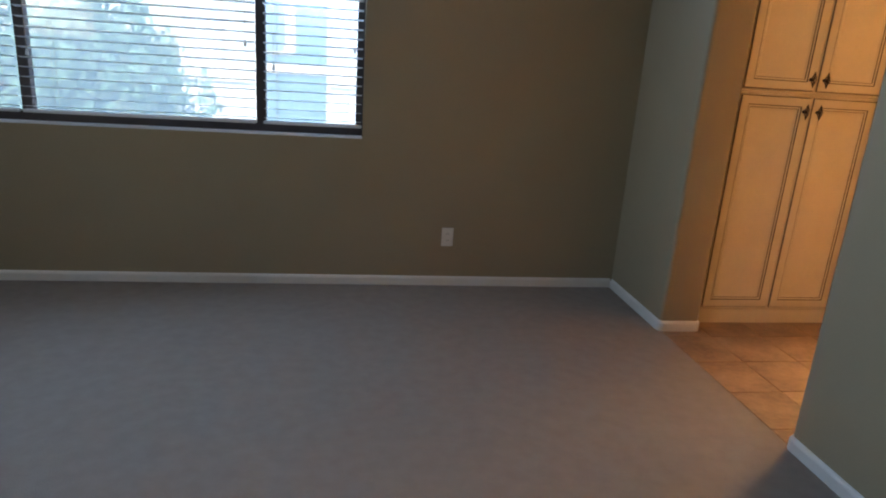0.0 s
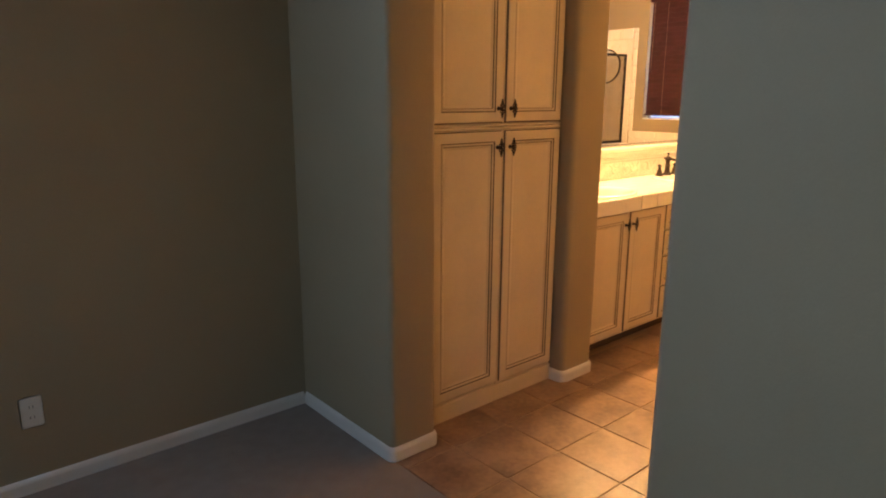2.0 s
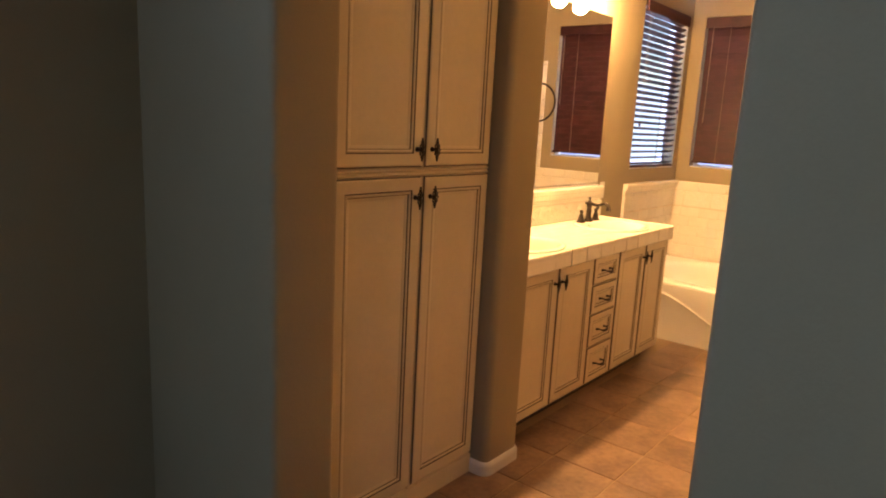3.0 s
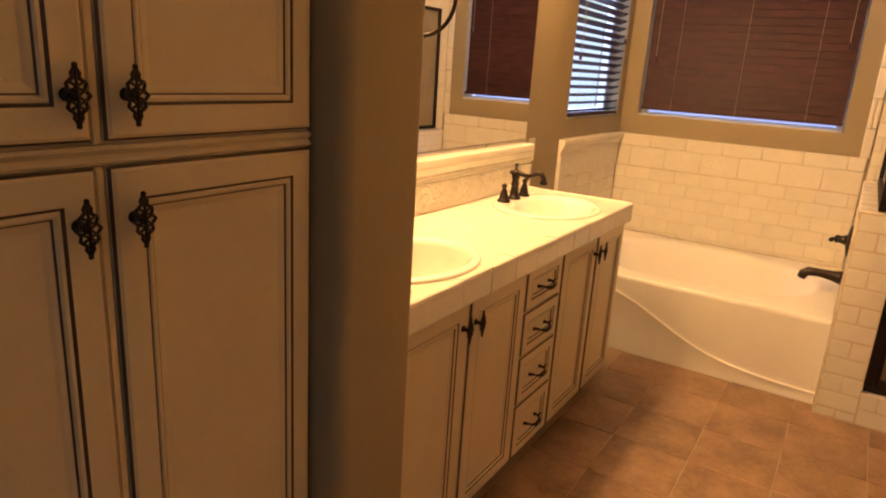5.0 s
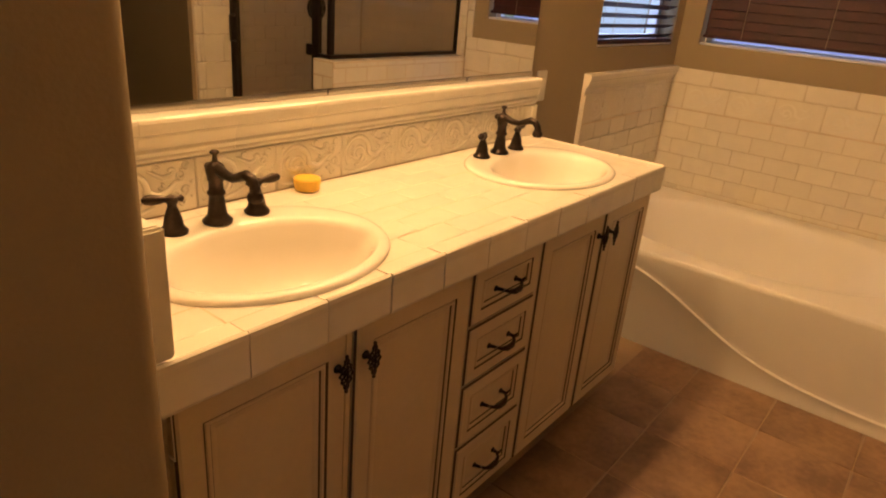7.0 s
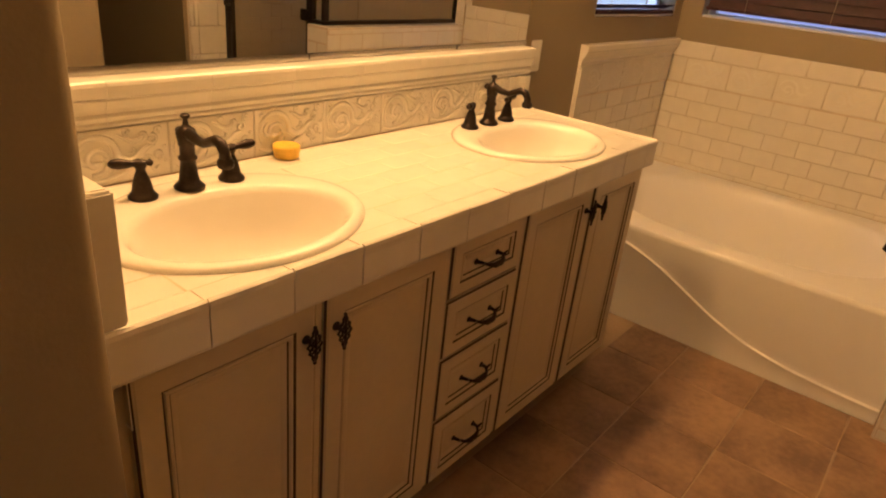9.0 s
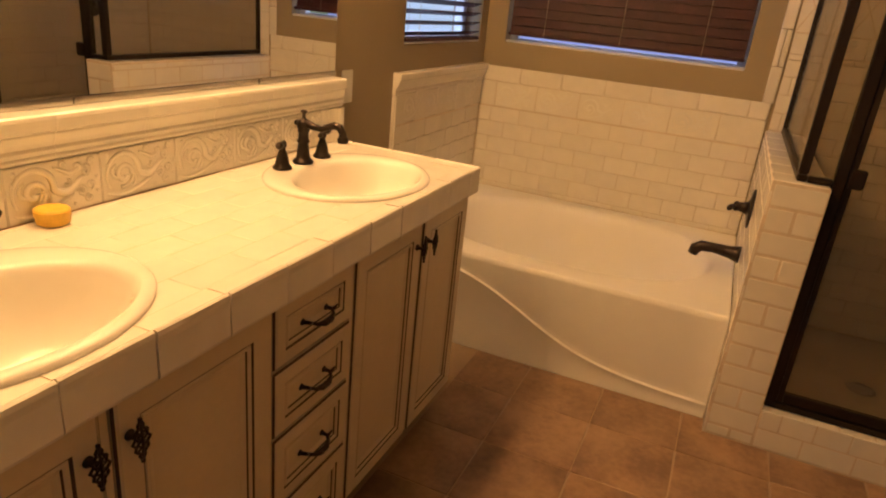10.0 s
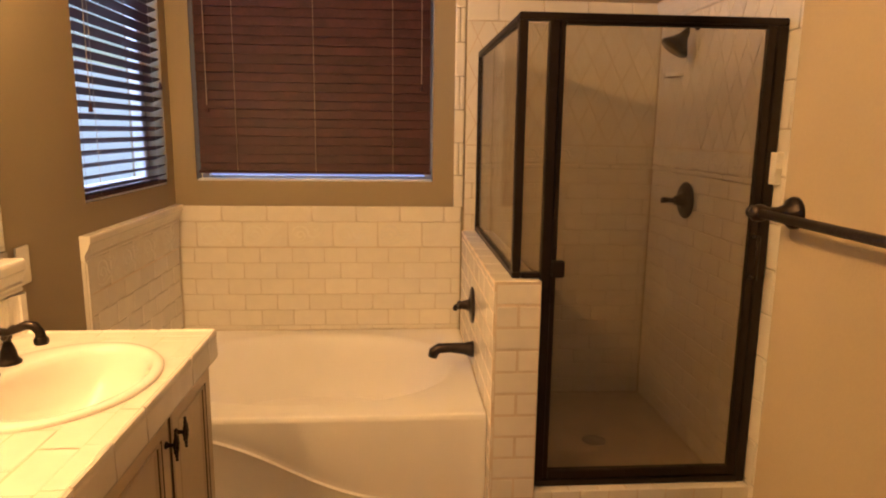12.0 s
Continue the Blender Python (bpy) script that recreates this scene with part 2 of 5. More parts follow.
def tile_mesh(w, h, t, mat, edge=0.004):
    key = (round(w, 4), round(h, 4), t, mat.name)
    if key not in TILE_MESHES:
        bm = bmesh.new()
        e = min(edge, w / 4, h / 4)
        base = [bm.verts.new((x, y, 0)) for x, y in ((0, 0), (w, 0), (w, h), (0, h))]
        mid = [bm.verts.new((x, y, t * 0.6)) for x, y in ((0, 0), (w, 0), (w, h), (0, h))]
        top = [bm.verts.new((x, y, t)) for x, y in ((e, e), (w - e, e), (w - e, h - e), (e, h - e))]
        for a, b in ((base, mid), (mid, top)):
            for i in range(4):
                f = bm.faces.new((a[i], a[(i + 1) % 4], b[(i + 1) % 4], b[i]))
                f.smooth = a is mid
        bm.faces.new(top)
        me = bpy.data.meshes.new("tile")
        bm.to_mesh(me)
        bm.free()
        me.materials.append(mat)
        TILE_MESHES[key] = me
    return TILE_MESHES[key]


def tiles(parent, frame_m, u0, u1, v0, v1, pu, pv, mat=None, shift=0.0, bond=0.5, gap=0.0024, t=0.003, name="tile", jitter=0.0004, edge=0.004):
    """Courses of tiles on a surface, each a piece of its own."""
    mat = mat or TILE
    rng = random.Random(int(1000 * (u0 + v0 + pu)))
    row, v = 0, v0
    made = []
    while v < v1 - 0.008:
        vt = min(v + pv, v1)
        u = u0 - ((shift + bond * row) % 1.0) * pu
        while u < u1 - 0.008:
            a, b = max(u, u0), min(u + pu, u1)
            if b - a > 0.014:
                ob = new(name, tile_mesh(b - a - gap, vt - v - gap, t, mat, edge))
                ob.parent = parent
                ob.matrix_basis = frame_m @ Matrix.Translation((a + gap / 2, v + gap / 2, rng.uniform(-jitter, jitter)))
                made.append(ob)
            u += pu
        v, row = vt, row + 1
    return made


# ---- the plan ----
NW, EW, CW, SH = 5.54, 8.12, 3.72, 3.11
BX, CEILZ, BS, BW = 3.51, 2.74, -1.6, -1.2
FLOOR_Z = 0.0


def wall(name, lims, holes=(), axis="x", mat=PAINT, label="taupe painted wall"):
    """A wall with thickness; holes are (from, to, low, high) along its axis."""
    x0, x1, y0, y1, z0, z1 = lims
    a0, a1 = (x0, x1) if axis == "x" else (y0, y1)
    bm = bmesh.new()
    def add(p, q, lo, hi):
        if q - p > 1e-4 and hi - lo > 1e-4:
            box(bm, *((p, q, y0, y1) if axis == "x" else (x0, x1, p, q)), lo, hi)
    at = a0
    for h0, h1, lo, hi in sorted(holes):
        add(at, h0, z0, z1)
        add(h0, h1, z0, lo)
        add(h0, h1, hi, z1)
        at = h1
    add(at, a1, z0, z1)
    bmesh.ops.remove_doubles(bm, verts=bm.verts, dist=1e-5)
    return structure(part(name, bm, mat), label, "wall")


T = 0.16
BWIN = (-0.45, 1.895, 0.876, 2.08)
NWIN = (7.175, 8.025, 1.185, 2.40)
EWIN = (4.258, 5.432, 1.195, 2.40)
wall("wall_north", (BW, EW + T, NW, NW + T, 0, CEILZ), [BWIN, NWIN])
wall("wall_east", (EW, EW + T, 1.4, NW, 0, CEILZ), [EWIN], "y")
# unseen opening for the west lamp, its place and size made up
UNSEEN_WIN = (0.2, 2.4, 0.9, 2.1)
wall("wall_west", (BW - T, BW, BS, NW, 0, CEILZ), [UNSEEN_WIN], "y")
wall("wall_south", (BW, BX, BS - T, BS, 0, CEILZ))
wall("wall_shower_south", (6.72, EW, SH - 0.12, SH, 0, CEILZ))
wall("wall_closet_back", (BX + 0.2, EW, 1.28, 1.4, 0, CEILZ))
wall("wall_closet_side", (6.72, 6.84, 1.4, SH - 0.12, 0, CEILZ), (), "y")


def bull_wall(name, x0, x1, y0, y1, corners, r=0.022, label="taupe painted wall with rounded corner"):
    """A wall whose named corners (as 'nw') are rounded."""
    bm = bmesh.new()
    out = []
    for key, cx, cy, a in (("sw", x0, y0, 180), ("se", x1, y0, 270), ("ne", x1, y1, 0), ("nw", x0, y1, 90)):
        if key in corners:
            ox, oy = cx + (r if key[1] == "w" else -r), cy + (r if key[0] == "s" else -r)
            for k in range(6):
                an = radians(a + 18 * k)
                out.append((ox + r * math.cos(an), oy + r * math.sin(an)))
        else:
            out.append((cx, cy))
    extrude_profile(bm, out, Matrix(), CEILZ)
    ob = part(name, bm, PAINT)
    for f in ob.data.polygons:
        f.use_smooth = abs(f.normal.z) < 0.5
    ob.data.set_sharp_from_angle(angle=radians(35))
    return structure(ob, label, "wall")


bull_wall("wall_stub", BX, 3.735, 4.853, NW, ("sw", "se"))
bull_wall("wall_pier", 4.605, 4.845, 4.895, NW, ("sw", "se"), 0.03)
bull_wall("wall_divider", BX, 3.70, BS, 3.755, ("nw", "ne"))
bull_wall("wall_partition", 3.70, 5.97, CW - 0.12, CW, ("se", "ne"))

structure(boxpart("floor_carpet", (BW, BX, BS, NW, -0.12, 0.004), CARPET), "worn beige cut pile carpet", "carpet")
subfloor = structure(boxpart("floor", (BX, EW, 1.4, NW, -0.12, -0.0022), FGROUT), "brown stone-look tiled bathroom floor", "floor")
structure(boxpart("ceiling", (BW - T, EW + T, BS - T, NW + T, CEILZ, CEILZ + 0.1), CEIL), "plain pale ceiling", "ceiling")
structure(boxpart("floor_threshold", (BX - 0.012, BX + 0.012, 3.755, 4.845, -0.005, 0.0045), CARPET, bevel=0.003), "carpet edge at the tiled floor", "threshold")

BASE_PROF = [(0, 0), (0.013, 0), (0.013, 0.042), (0.010, 0.050), (0.005, 0.056), (0, 0.058)]


def baseboard(runs, name="baseboard"):
    """Each run: start, end, outward normal."""
    bm = bmesh.new()
    for (x0, y0), (x1, y1), n in runs:
        d = Vector((x1 - x0, y1 - y0, 0))
        m = Matrix((Vector((*n, 0)), Vector((0, 0, 1)), d.normalized())).transposed().to_4x4()
        m.translation = (x0, y0, 0.003)
        extrude_profile(bm, BASE_PROF, m, d.length)
    return structure(part(name, bm, TRIM), "white painted baseboard with eased top", "baseboard")


def round_base(path):
    """A baseboard that follows a bent line, its outside on the right of the way."""
    bm = bmesh.new()
    rings = []
    for i, (x, y) in enumerate(path):
        a, b = Vector(path[max(i - 1, 0)]), Vector(path[min(i + 1, len(path) - 1)])
        d = (b - a).normalized()
        n = Vector((d.y, -d.x))
        rings.append([bm.verts.new((x + n.x * p, y + n.y * p, q + 0.003)) for p, q in BASE_PROF])
    for a, b in zip(rings, rings[1:]):
        for i in range(len(a)):
            j = (i + 1) % len(a)
            bm.faces.new((a[i], a[j], b[j], b[i]))
    bm.faces.new(rings[0])
    bm.faces.new(list(reversed(rings[-1])))
    return structure(part("baseboard", bm, TRIM), "white painted baseboard with eased top", "baseboard")


def bend(cx, cy, r, a0, a1):
    return [(cx + r * math.cos(radians(a)), cy + r * math.sin(radians(a))) for a in np.linspace(a0, a1, 6)]


baseboard([((BW, NW), (BX - 0.013, NW), (0, -1))])
baseboard([((BW, BS), (BW, NW), (1, 0))])
R = 0.022
round_base([(BX, NW - 0.014), (BX, 4.9)] + bend(BX + R, 4.853 + R, R, 180, 270) + bend(3.735 - R, 4.853 + R, R, 270, 360) + [(3.735, 4.97)])
round_base([(4.605, 4.985), (4.605, 4.96)] + bend(4.605 + 0.03, 4.895 + 0.03, 0.03, 180, 270) + bend(4.845 - 0.03, 4.895 + 0.03, 0.03, 270, 345))
round_base([(5.9, CW - 0.12)] + bend(5.97 - R, CW - 0.12 + R, R, 270, 360) + bend(5.97 - R, CW - R, R, 0, 90) + [(4.5, CW), (3.78, CW), (3.715, CW)])
round_base([(3.702, 3.734)] + bend(3.70 - R, 3.755 - R, R, 10, 90) + bend(BX + R, 3.755 - R, R, 90, 180) + [(BX, 3.0), (BX, BS + 0.01)])


# ---- windows ----
def window(name, lims, axis, bars, mat, label, depth=0.05, fw=0.04, low=None):
    """A framed window in an opening; bars are places of the uprights. Its parts are frame, mullions, panes and sill."""
    a0, a1, z0, z1 = lims
    top = thing(name, Matrix(), label, "window", kind="structure")
    w = NW if axis == "x" else EW
    d0, d1 = w + 0.085, w + 0.085 + depth
    def lim(p, q, lo, hi, e0=d0, e1=d1):
        return (p, q, e0, e1, lo, hi) if axis == "x" else (e0, e1, p, q, lo, hi)
    for nm, p, q, lo, hi in (("window_frame", a0, a0 + fw, z0, z1), ("window_frame", a1 - fw, a1, z0, z1), ("window_frame", a0 + fw, a1 - fw, z0, z0 + (low or fw)), ("window_frame", a0 + fw, a1 - fw, z1 - fw, z1)):
        boxpart(nm, lim(p, q, lo, hi), mat, top, 0.004)
    edges = [a0 + fw] + list(bars) + [a1 - fw]
    for b in bars:
        boxpart("mullion", lim(b - 0.026, b + 0.026, z0 + fw, z1 - fw, d0 - 0.01, d1), mat, top, 0.004)
    for p, q in zip(edges, edges[1:]):
        pane = boxpart("pane", lim(p, q, z0 + (low or fw), z1 - fw, d0 + 0.02, d0 + 0.026), GLASS, top)
        pane.visible_shadow = False
    boxpart("window_sill", lim(a0 + 0.002, a1 - 0.002, z0 + 0.001, z0 + 0.012, w + 0.004, d0 - 0.012), VINYL, top, 0.003)
    return top


win1 = window("window_1", BWIN, "x", (0.12, 1.330), WFRAME, "wide sliding window with dark bronze frame above the carpet", low=0.06)
# sheet added behind the panes to lay a glare haze over the garden
veil = boxpart("glare_veil", (BWIN[0] + 0.04, BWIN[1] - 0.04, NW + 0.138, NW + 0.139, BWIN[2] + 0.04, BWIN[3] - 0.04), VEIL, win1)
veil.visible_shadow = False
window("window_2", NWIN, "x", (), VINYL, "narrow window behind half-open dark blinds")
window("window_3", EWIN, "y", (), VINYL, "window above the tub behind closed dark blinds", low=0.022)


def blind(a0, a1, z0, z1, axis, wallat, tilt, mat, pitch, width, thick, label, valance=True, cords=2, sag=0.0):
    """A horizontal blind: headrail, slats, bottom rail, ladder cords, pulls."""
    mid = (a0 + a1) / 2
    rot = 0 if axis == "x" else -90
    top = thing("window_blind", pose(mid if axis == "x" else wallat, wallat if axis == "x" else mid, z0, 0, 0, rot), label, "window blind")
    h, w = (a1 - a0) / 2 - 0.006, z1 - z0
    boxpart("headrail", (-h, h, -0.022, 0.022, w - 0.045, w - 0.004), mat, top, 0.004)
    if valance:
        boxpart("valance", (-h - 0.002, h + 0.002, -0.045, -0.030, w - 0.085, w - 0.004), mat, top, 0.005)
    bm = bmesh.new()
    n = 5
    prof = [(width * (k / (n - 1) - 0.5), 0.10 * width * (1 - (2 * k / (n - 1) - 1) ** 2) * sag) for k in range(n)]
    ring = [(p, q) for p, q in prof] + [(p, q - thick) for p, q in reversed(prof)]
    extrude_profile(bm, ring, Matrix(((0, 0, 1, -h + 0.004), (1, 0, 0, 0), (0, 1, 0, 0), (0, 0, 0, 1))), 2 * h - 0.008)
    slat = finish("slat", bm, mat)
    rng = random.Random(int(a0 * 100))
    z = 0.035
    while z < w - 0.06:
        ob = new("slat", slat)
        ob.parent = top
        ob.matrix_basis = pose(0, 0, z, tilt + rng.uniform(-1.2, 1.2), rng.uniform(-0.05, 0.05), 0)
        z += pitch
    boxpart("bottom_rail", (-h, h, -width / 2, width / 2, 0.002, 0.018), mat, top, 0.004)
    for k in range(cords):
        x = -h + 2 * h * (k + 0.5) / cords if cords > 2 else (-0.72 * h if k == 0 else 0.72 * h)
        for y in (-width * 0.5 - 0.001, width * 0.5 + 0.001):
            bm = bmesh.new()
            tube(bm, [(x, y, 0.01), (x, y, w - 0.05)], 0.0009, 5)
            part("ladder_cord", bm, CORD, top)
    for x, l in ((-h + 0.06, 0.72), (h - 0.05, 0.62)):
        bm = bmesh.new()
        tube(bm, [(x, -width / 2 - 0.012, w - 0.05), (x, -width / 2 - 0.012, w * (1 - l))], 0.0016, 5)
        cord = part("pull_cord", bm, CORD, top)
        bm = bmesh.new()
        lathe(bm, [(0, 0.012), (0.004, 0.010), (0.009, -0.018), (0.007, -0.022), (0, -0.022)], 10, Matrix.Translation((x, -width / 2 - 0.012, w * (1 - l) - 0.005)))
        part("tassel", bm, mat, cord, smooth=True)
    return top


blind(BWIN[0], 0.10, BWIN[2] + 0.055, BWIN[3], "x", NW + 0.045, -9, WSLAT, 0.050, 0.048, 0.0013, "white slatted blind hanging open in the bedroom window", False)
blind(0.11, 1.315, BWIN[2] + 0.055, BWIN[3], "x", NW + 0.045, -9, WSLAT, 0.050, 0.048, 0.0013, "white slatted blind hanging open in the bedroom window", False)
blind(1.34, BWIN[1], BWIN[2] + 0.055, BWIN[3], "x", NW + 0.045, -9, WSLAT, 0.050, 0.048, 0.0013, "white slatted blind hanging open in the bedroom window", False)
blind(NWIN[0] + 0.004, NWIN[1] - 0.004, NWIN[2] + 0.008, NWIN[3], "x", NW + 0.024, -22, WOOD, 0.044, 0.050, 0.003, "dark mahogany slatted blind half open beside the tub", True)
blind(EWIN[0] + 0.003, EWIN[1] - 0.003, EWIN[2] + 0.036, EWIN[3], "y", EW + 0.032, 77, WOOD, 0.044, 0.052, 0.003, "dark mahogany slatted blind closed above the tub", True, cords=3)

# ---- outdoors ----
structure(boxpart("ground", (-400, 400, -400, 400, -3.2, -3.0), GROUND), "dry lawn far below the upstairs windows", "ground")


SKYGLOW = bpy.data.materials.new("bright_sky")
SKYGLOW.use_nodes = True
sg = SKYGLOW.node_tree.nodes["Principled BSDF"]
sg.inputs["Base Color"].default_value, sg.inputs["Emission Color"].default_value, sg.inputs["Emission Strength"].default_value = (0, 0, 0, 1), (0.56, 0.72, 1.0, 1), 1.05
structure(boxpart("backdrop", (6.5, 18.0, 9.0, 9.05, -2.9, 2.4), SKYGLOW), "plain bright sky beyond the bathroom windows", "backdrop")
DUSKGLOW = SKYGLOW.copy()
DUSKGLOW.name = "shaded_sky"
DUSKGLOW.node_tree.nodes["Principled BSDF"].inputs["Emission Color"].default_value = (0.42, 0.47, 1.0, 1)
DUSKGLOW.node_tree.nodes["Principled BSDF"].inputs["Emission Strength"].default_value = 0.8
structure(boxpart("backdrop", (18.0, 18.05, -2.0, 9.0, -2.9, 6.0), DUSKGLOW), "plain bright sky beyond the bathroom windows", "backdrop")


def house(x0, x1, y0, y1, wins):
    top = thing("house", Matrix.Translation((0, 0, -3.0)), "pale two-storey neighbour house with sash windows and tiled roof", "house")
    boxpart("wall", (x0, x1, y0, y1, 0, 5.6), STUCCO, top)
    bm = bmesh.new()
    mx = (y0 + y1) / 2
    extrude_profile(bm, [(y0 - 0.5, 5.6), (y1 + 0.5, 5.6), (mx, 7.6)], Matrix(((0, 0, 1, x0 - 0.4), (1, 0, 0, 0), (0, 1, 0, 0), (0, 0, 0, 1))), x1 - x0 + 0.8)
    part("roof", bm, ROOFM, top)
    boxpart("trim_band", (x0 - 0.02, x1 + 0.02, y0 - 0.05, y0, 3.65, 3.85), TRIM, top)
    for wx, wz in wins:
        win = boxpart("window", (wx, wx + 1.0, y0 - 0.06, y0 - 0.005, wz, wz + 1.3), TRIM, top, 0.01)
        boxpart("pane", (wx + 0.08, wx + 0.48, y0 - 0.075, y0 - 0.062, wz + 0.08, wz + 1.22), FARPANE, win)
        boxpart("pane", (wx + 0.52, wx + 0.92, y0 - 0.075, y0 - 0.062, wz + 0.08, wz + 1.22), FARPANE, win)
    # bay and boards carry their shade in the siding colour
    bay = boxpart("bay", (0.34, 1.52, y0 - 0.35, y0 - 0.08, 0, 5.55), SHADED_SIDING, top, label="pale blue clad bay, its shade put into the siding colour")
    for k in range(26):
        boxpart("board", (0.345, 1.515, y0 - 0.365, y0 - 0.351, 0.05 + 0.21 * k, 0.245 + 0.21 * k), SHADED_SIDING, bay)
    boxpart("trim_band", (0.30, 1.56, y0 - 0.40, y0 - 0.366, 3.86, 4.02), TRIM, bay)
    for cx in (0.30, 1.50):
        boxpart("corner_trim", (cx, cx + 0.06, y0 - 0.41, y0 - 0.401, 0, 5.55), TRIM, bay)
    win = boxpart("window", (0.40, 0.96, y0 - 0.40, y0 - 0.366, 4.16, 5.40), TRIM, bay, 0.01)
    boxpart("pane", (0.47, 0.80, y0 - 0.412, y0 - 0.402, 4.24, 5.32), FARPANE, win)
    return top


house(-1.0, 9.5, 14, 22, [(3.6, 4.1), (3.6, 1.0), (6.6, 4.1)])


def tree(x, y, h, crown, seed):
    rng = random.Random(seed)
    top = thing("tree", Matrix.Translation((x, y, -3.0)), "leafy green garden tree outside the bedroom window", "tree", "garden trees")
    bm = bmesh.new()
    tube(bm, [(0, 0, 0), (0.05, 0.02, h * 0.35), (-0.03, 0.05, h * 0.7), (0, 0, h)], [0.16, 0.12, 0.08, 0.02], 10)
    for k in range(9):
        a, z = rng.uniform(0, 6.28), h * rng.uniform(0.4, 0.85)
        e = crown * rng.uniform(0.5, 0.9)
        tube(bm, [(0, 0, z), (0.5 * e * math.cos(a), 0.5 * e * math.sin(a), z + 0.35 * e), (e * math.cos(a), e * math.sin(a), z + 0.5 * e)], [0.05, 0.03, 0.008], 6)
    part("trunk", bm, BARK, top, smooth=True)
    verts, faces = [], []
    clumps = [(Vector((rng.gauss(0, 0.5), rng.gauss(0, 0.5), rng.gauss(0, 0.42))) * crown + Vector((0, 0, h * 0.78)), crown * rng.uniform(0.2, 0.42)) for _ in range(46)]
    for c, r in clumps:
        for _ in range(130):
            d = Vector((rng.gauss(0, 1), rng.gauss(0, 1), rng.gauss(0, 1))).normalized() * r * rng.uniform(0.6, 1.05) + c
            u = Vector((rng.gauss(0, 1), rng.gauss(0, 1), rng.gauss(0, 1))).normalized()
            v = u.orthogonal().normalized() * 0.035
            u = u * 0.075
            i = len(verts)
            verts += [d - u, d + v, d + u, d - v]
            faces.append((i, i + 1, i + 2, i + 3))
    me = bpy.data.meshes.new("crown")
    me.from_pydata([tuple(v) for v in verts], [], faces)
    me.materials.append(LEAF)
    ob = new("crown", me)
    ob.parent = top
    tagged(ob, kind="stuff")
    return top


tree(-2.2, 11.2, 4.6, 1.5, 3)
tree(-4.8, 12.6, 5.8, 2.2, 7)

# ---- cabinets ----
def rings_face(bm, w, h, steps, y0=0.0):
    """Nested rectangles on the front (facing -y): (inset, height, material of the band inside)."""
    prev = None
    for inset, d, mat in steps:
        cur = [bm.verts.new((x, y0 - d, z)) for x, z in ((inset, inset), (w - inset, inset), (w - inset, h - inset), (inset, h - inset))]
        if prev:
            for i in range(4):
                bm.faces.new((prev[i], prev[(i + 1) % 4], cur[(i + 1) % 4], cur[i])).material_index = pm
        prev, pm = cur, mat
    return prev, pm


def door_part(name, x, z, w, h, parent, rail=0.045, label=""):
    """A panelled door whose grooves hold dark glaze; its panel is a part of its own."""
    bm = bmesh.new()
    r = rail
    steps = [(0, 0, 0), (0, 0.0125, 1), (0.0035, 0.0168, 0), (0.006, 0.0180, 0), (0.008, 0.0195, 0), (r, 0.0195, 1), (r + 0.0042, 0.0165, 0), (r + 0.006, 0.0188, 0), (r + 0.010, 0.0188, 0), (r + 0.0135, 0.0155, 1), (r + 0.016, 0.0130, 0), (r + 0.022, 0.0115, 0), (r + 0.0275, 0.0095, 0)]
    last, _ = rings_face(bm, w, h, steps)
    ob = part(name, bm, [CREAM, GLAZE], parent, label)
    ob.location = (x, 0, z)
    q = r + 0.0275
    bm = bmesh.new()
    box(bm, q, w - q, -0.0095, -0.002, q, h - q)
    part("panel", bm, CREAM, ob)
    return ob


def knob(door, x, z):
    """A pierced pointed knob on a short stem."""
    bm = bmesh.new()
    rot = Matrix.Rotation(radians(90), 4, "X")
    lathe(bm, [(0.009, 0), (0.009, 0.003), (0.0055, 0.006), (0.0045, 0.018), (0.007, 0.022), (0, 0.023)], 12, Matrix.Translation((x, -0.0195, z)) @ rot)
    stem = part("knob_stem", bm, BRONZE, door, "dark bronze stem", smooth=True)
    bm = bmesh.new()
    outline = [(0, 0.034), (0.005, 0.026), (0.004, 0.021), (0.012, 0.014), (0.010, 0.007), (0.0165, 0), (0.010, -0.007), (0.012, -0.014), (0.004, -0.021), (0.005, -0.026), (0, -0.034)]
    for side in (1, -1):
        tube(bm, [(x + side * a, -0.044, z + b) for a, b in outline], 0.0026, 6)
    for k in (-1, 0, 1):
        tube(bm, [(x - 0.011, -0.044, z + 0.011 * k - 0.007), (x + 0.011, -0.046, z + 0.011 * k + 0.007)], 0.0019, 5)
        tube(bm, [(x + 0.011, -0.044, z + 0.011 * k - 0.007), (x - 0.011, -0.046, z + 0.011 * k + 0.007)], 0.0019, 5)
    tube(bm, [(x, -0.044, z - 0.036), (x, -0.047, z), (x, -0.044, z + 0.036)], 0.0024, 6)
    for b in (0.036, -0.036):
        lathe(bm, [(0, 0.004), (0.0035, 0.002), (0.0035, -0.002), (0, -0.004)], 8, Matrix.Translation((x, -0.044, z + b)))
    part("knob", bm, BRONZE, door, "dark bronze pierced knob", smooth=True)


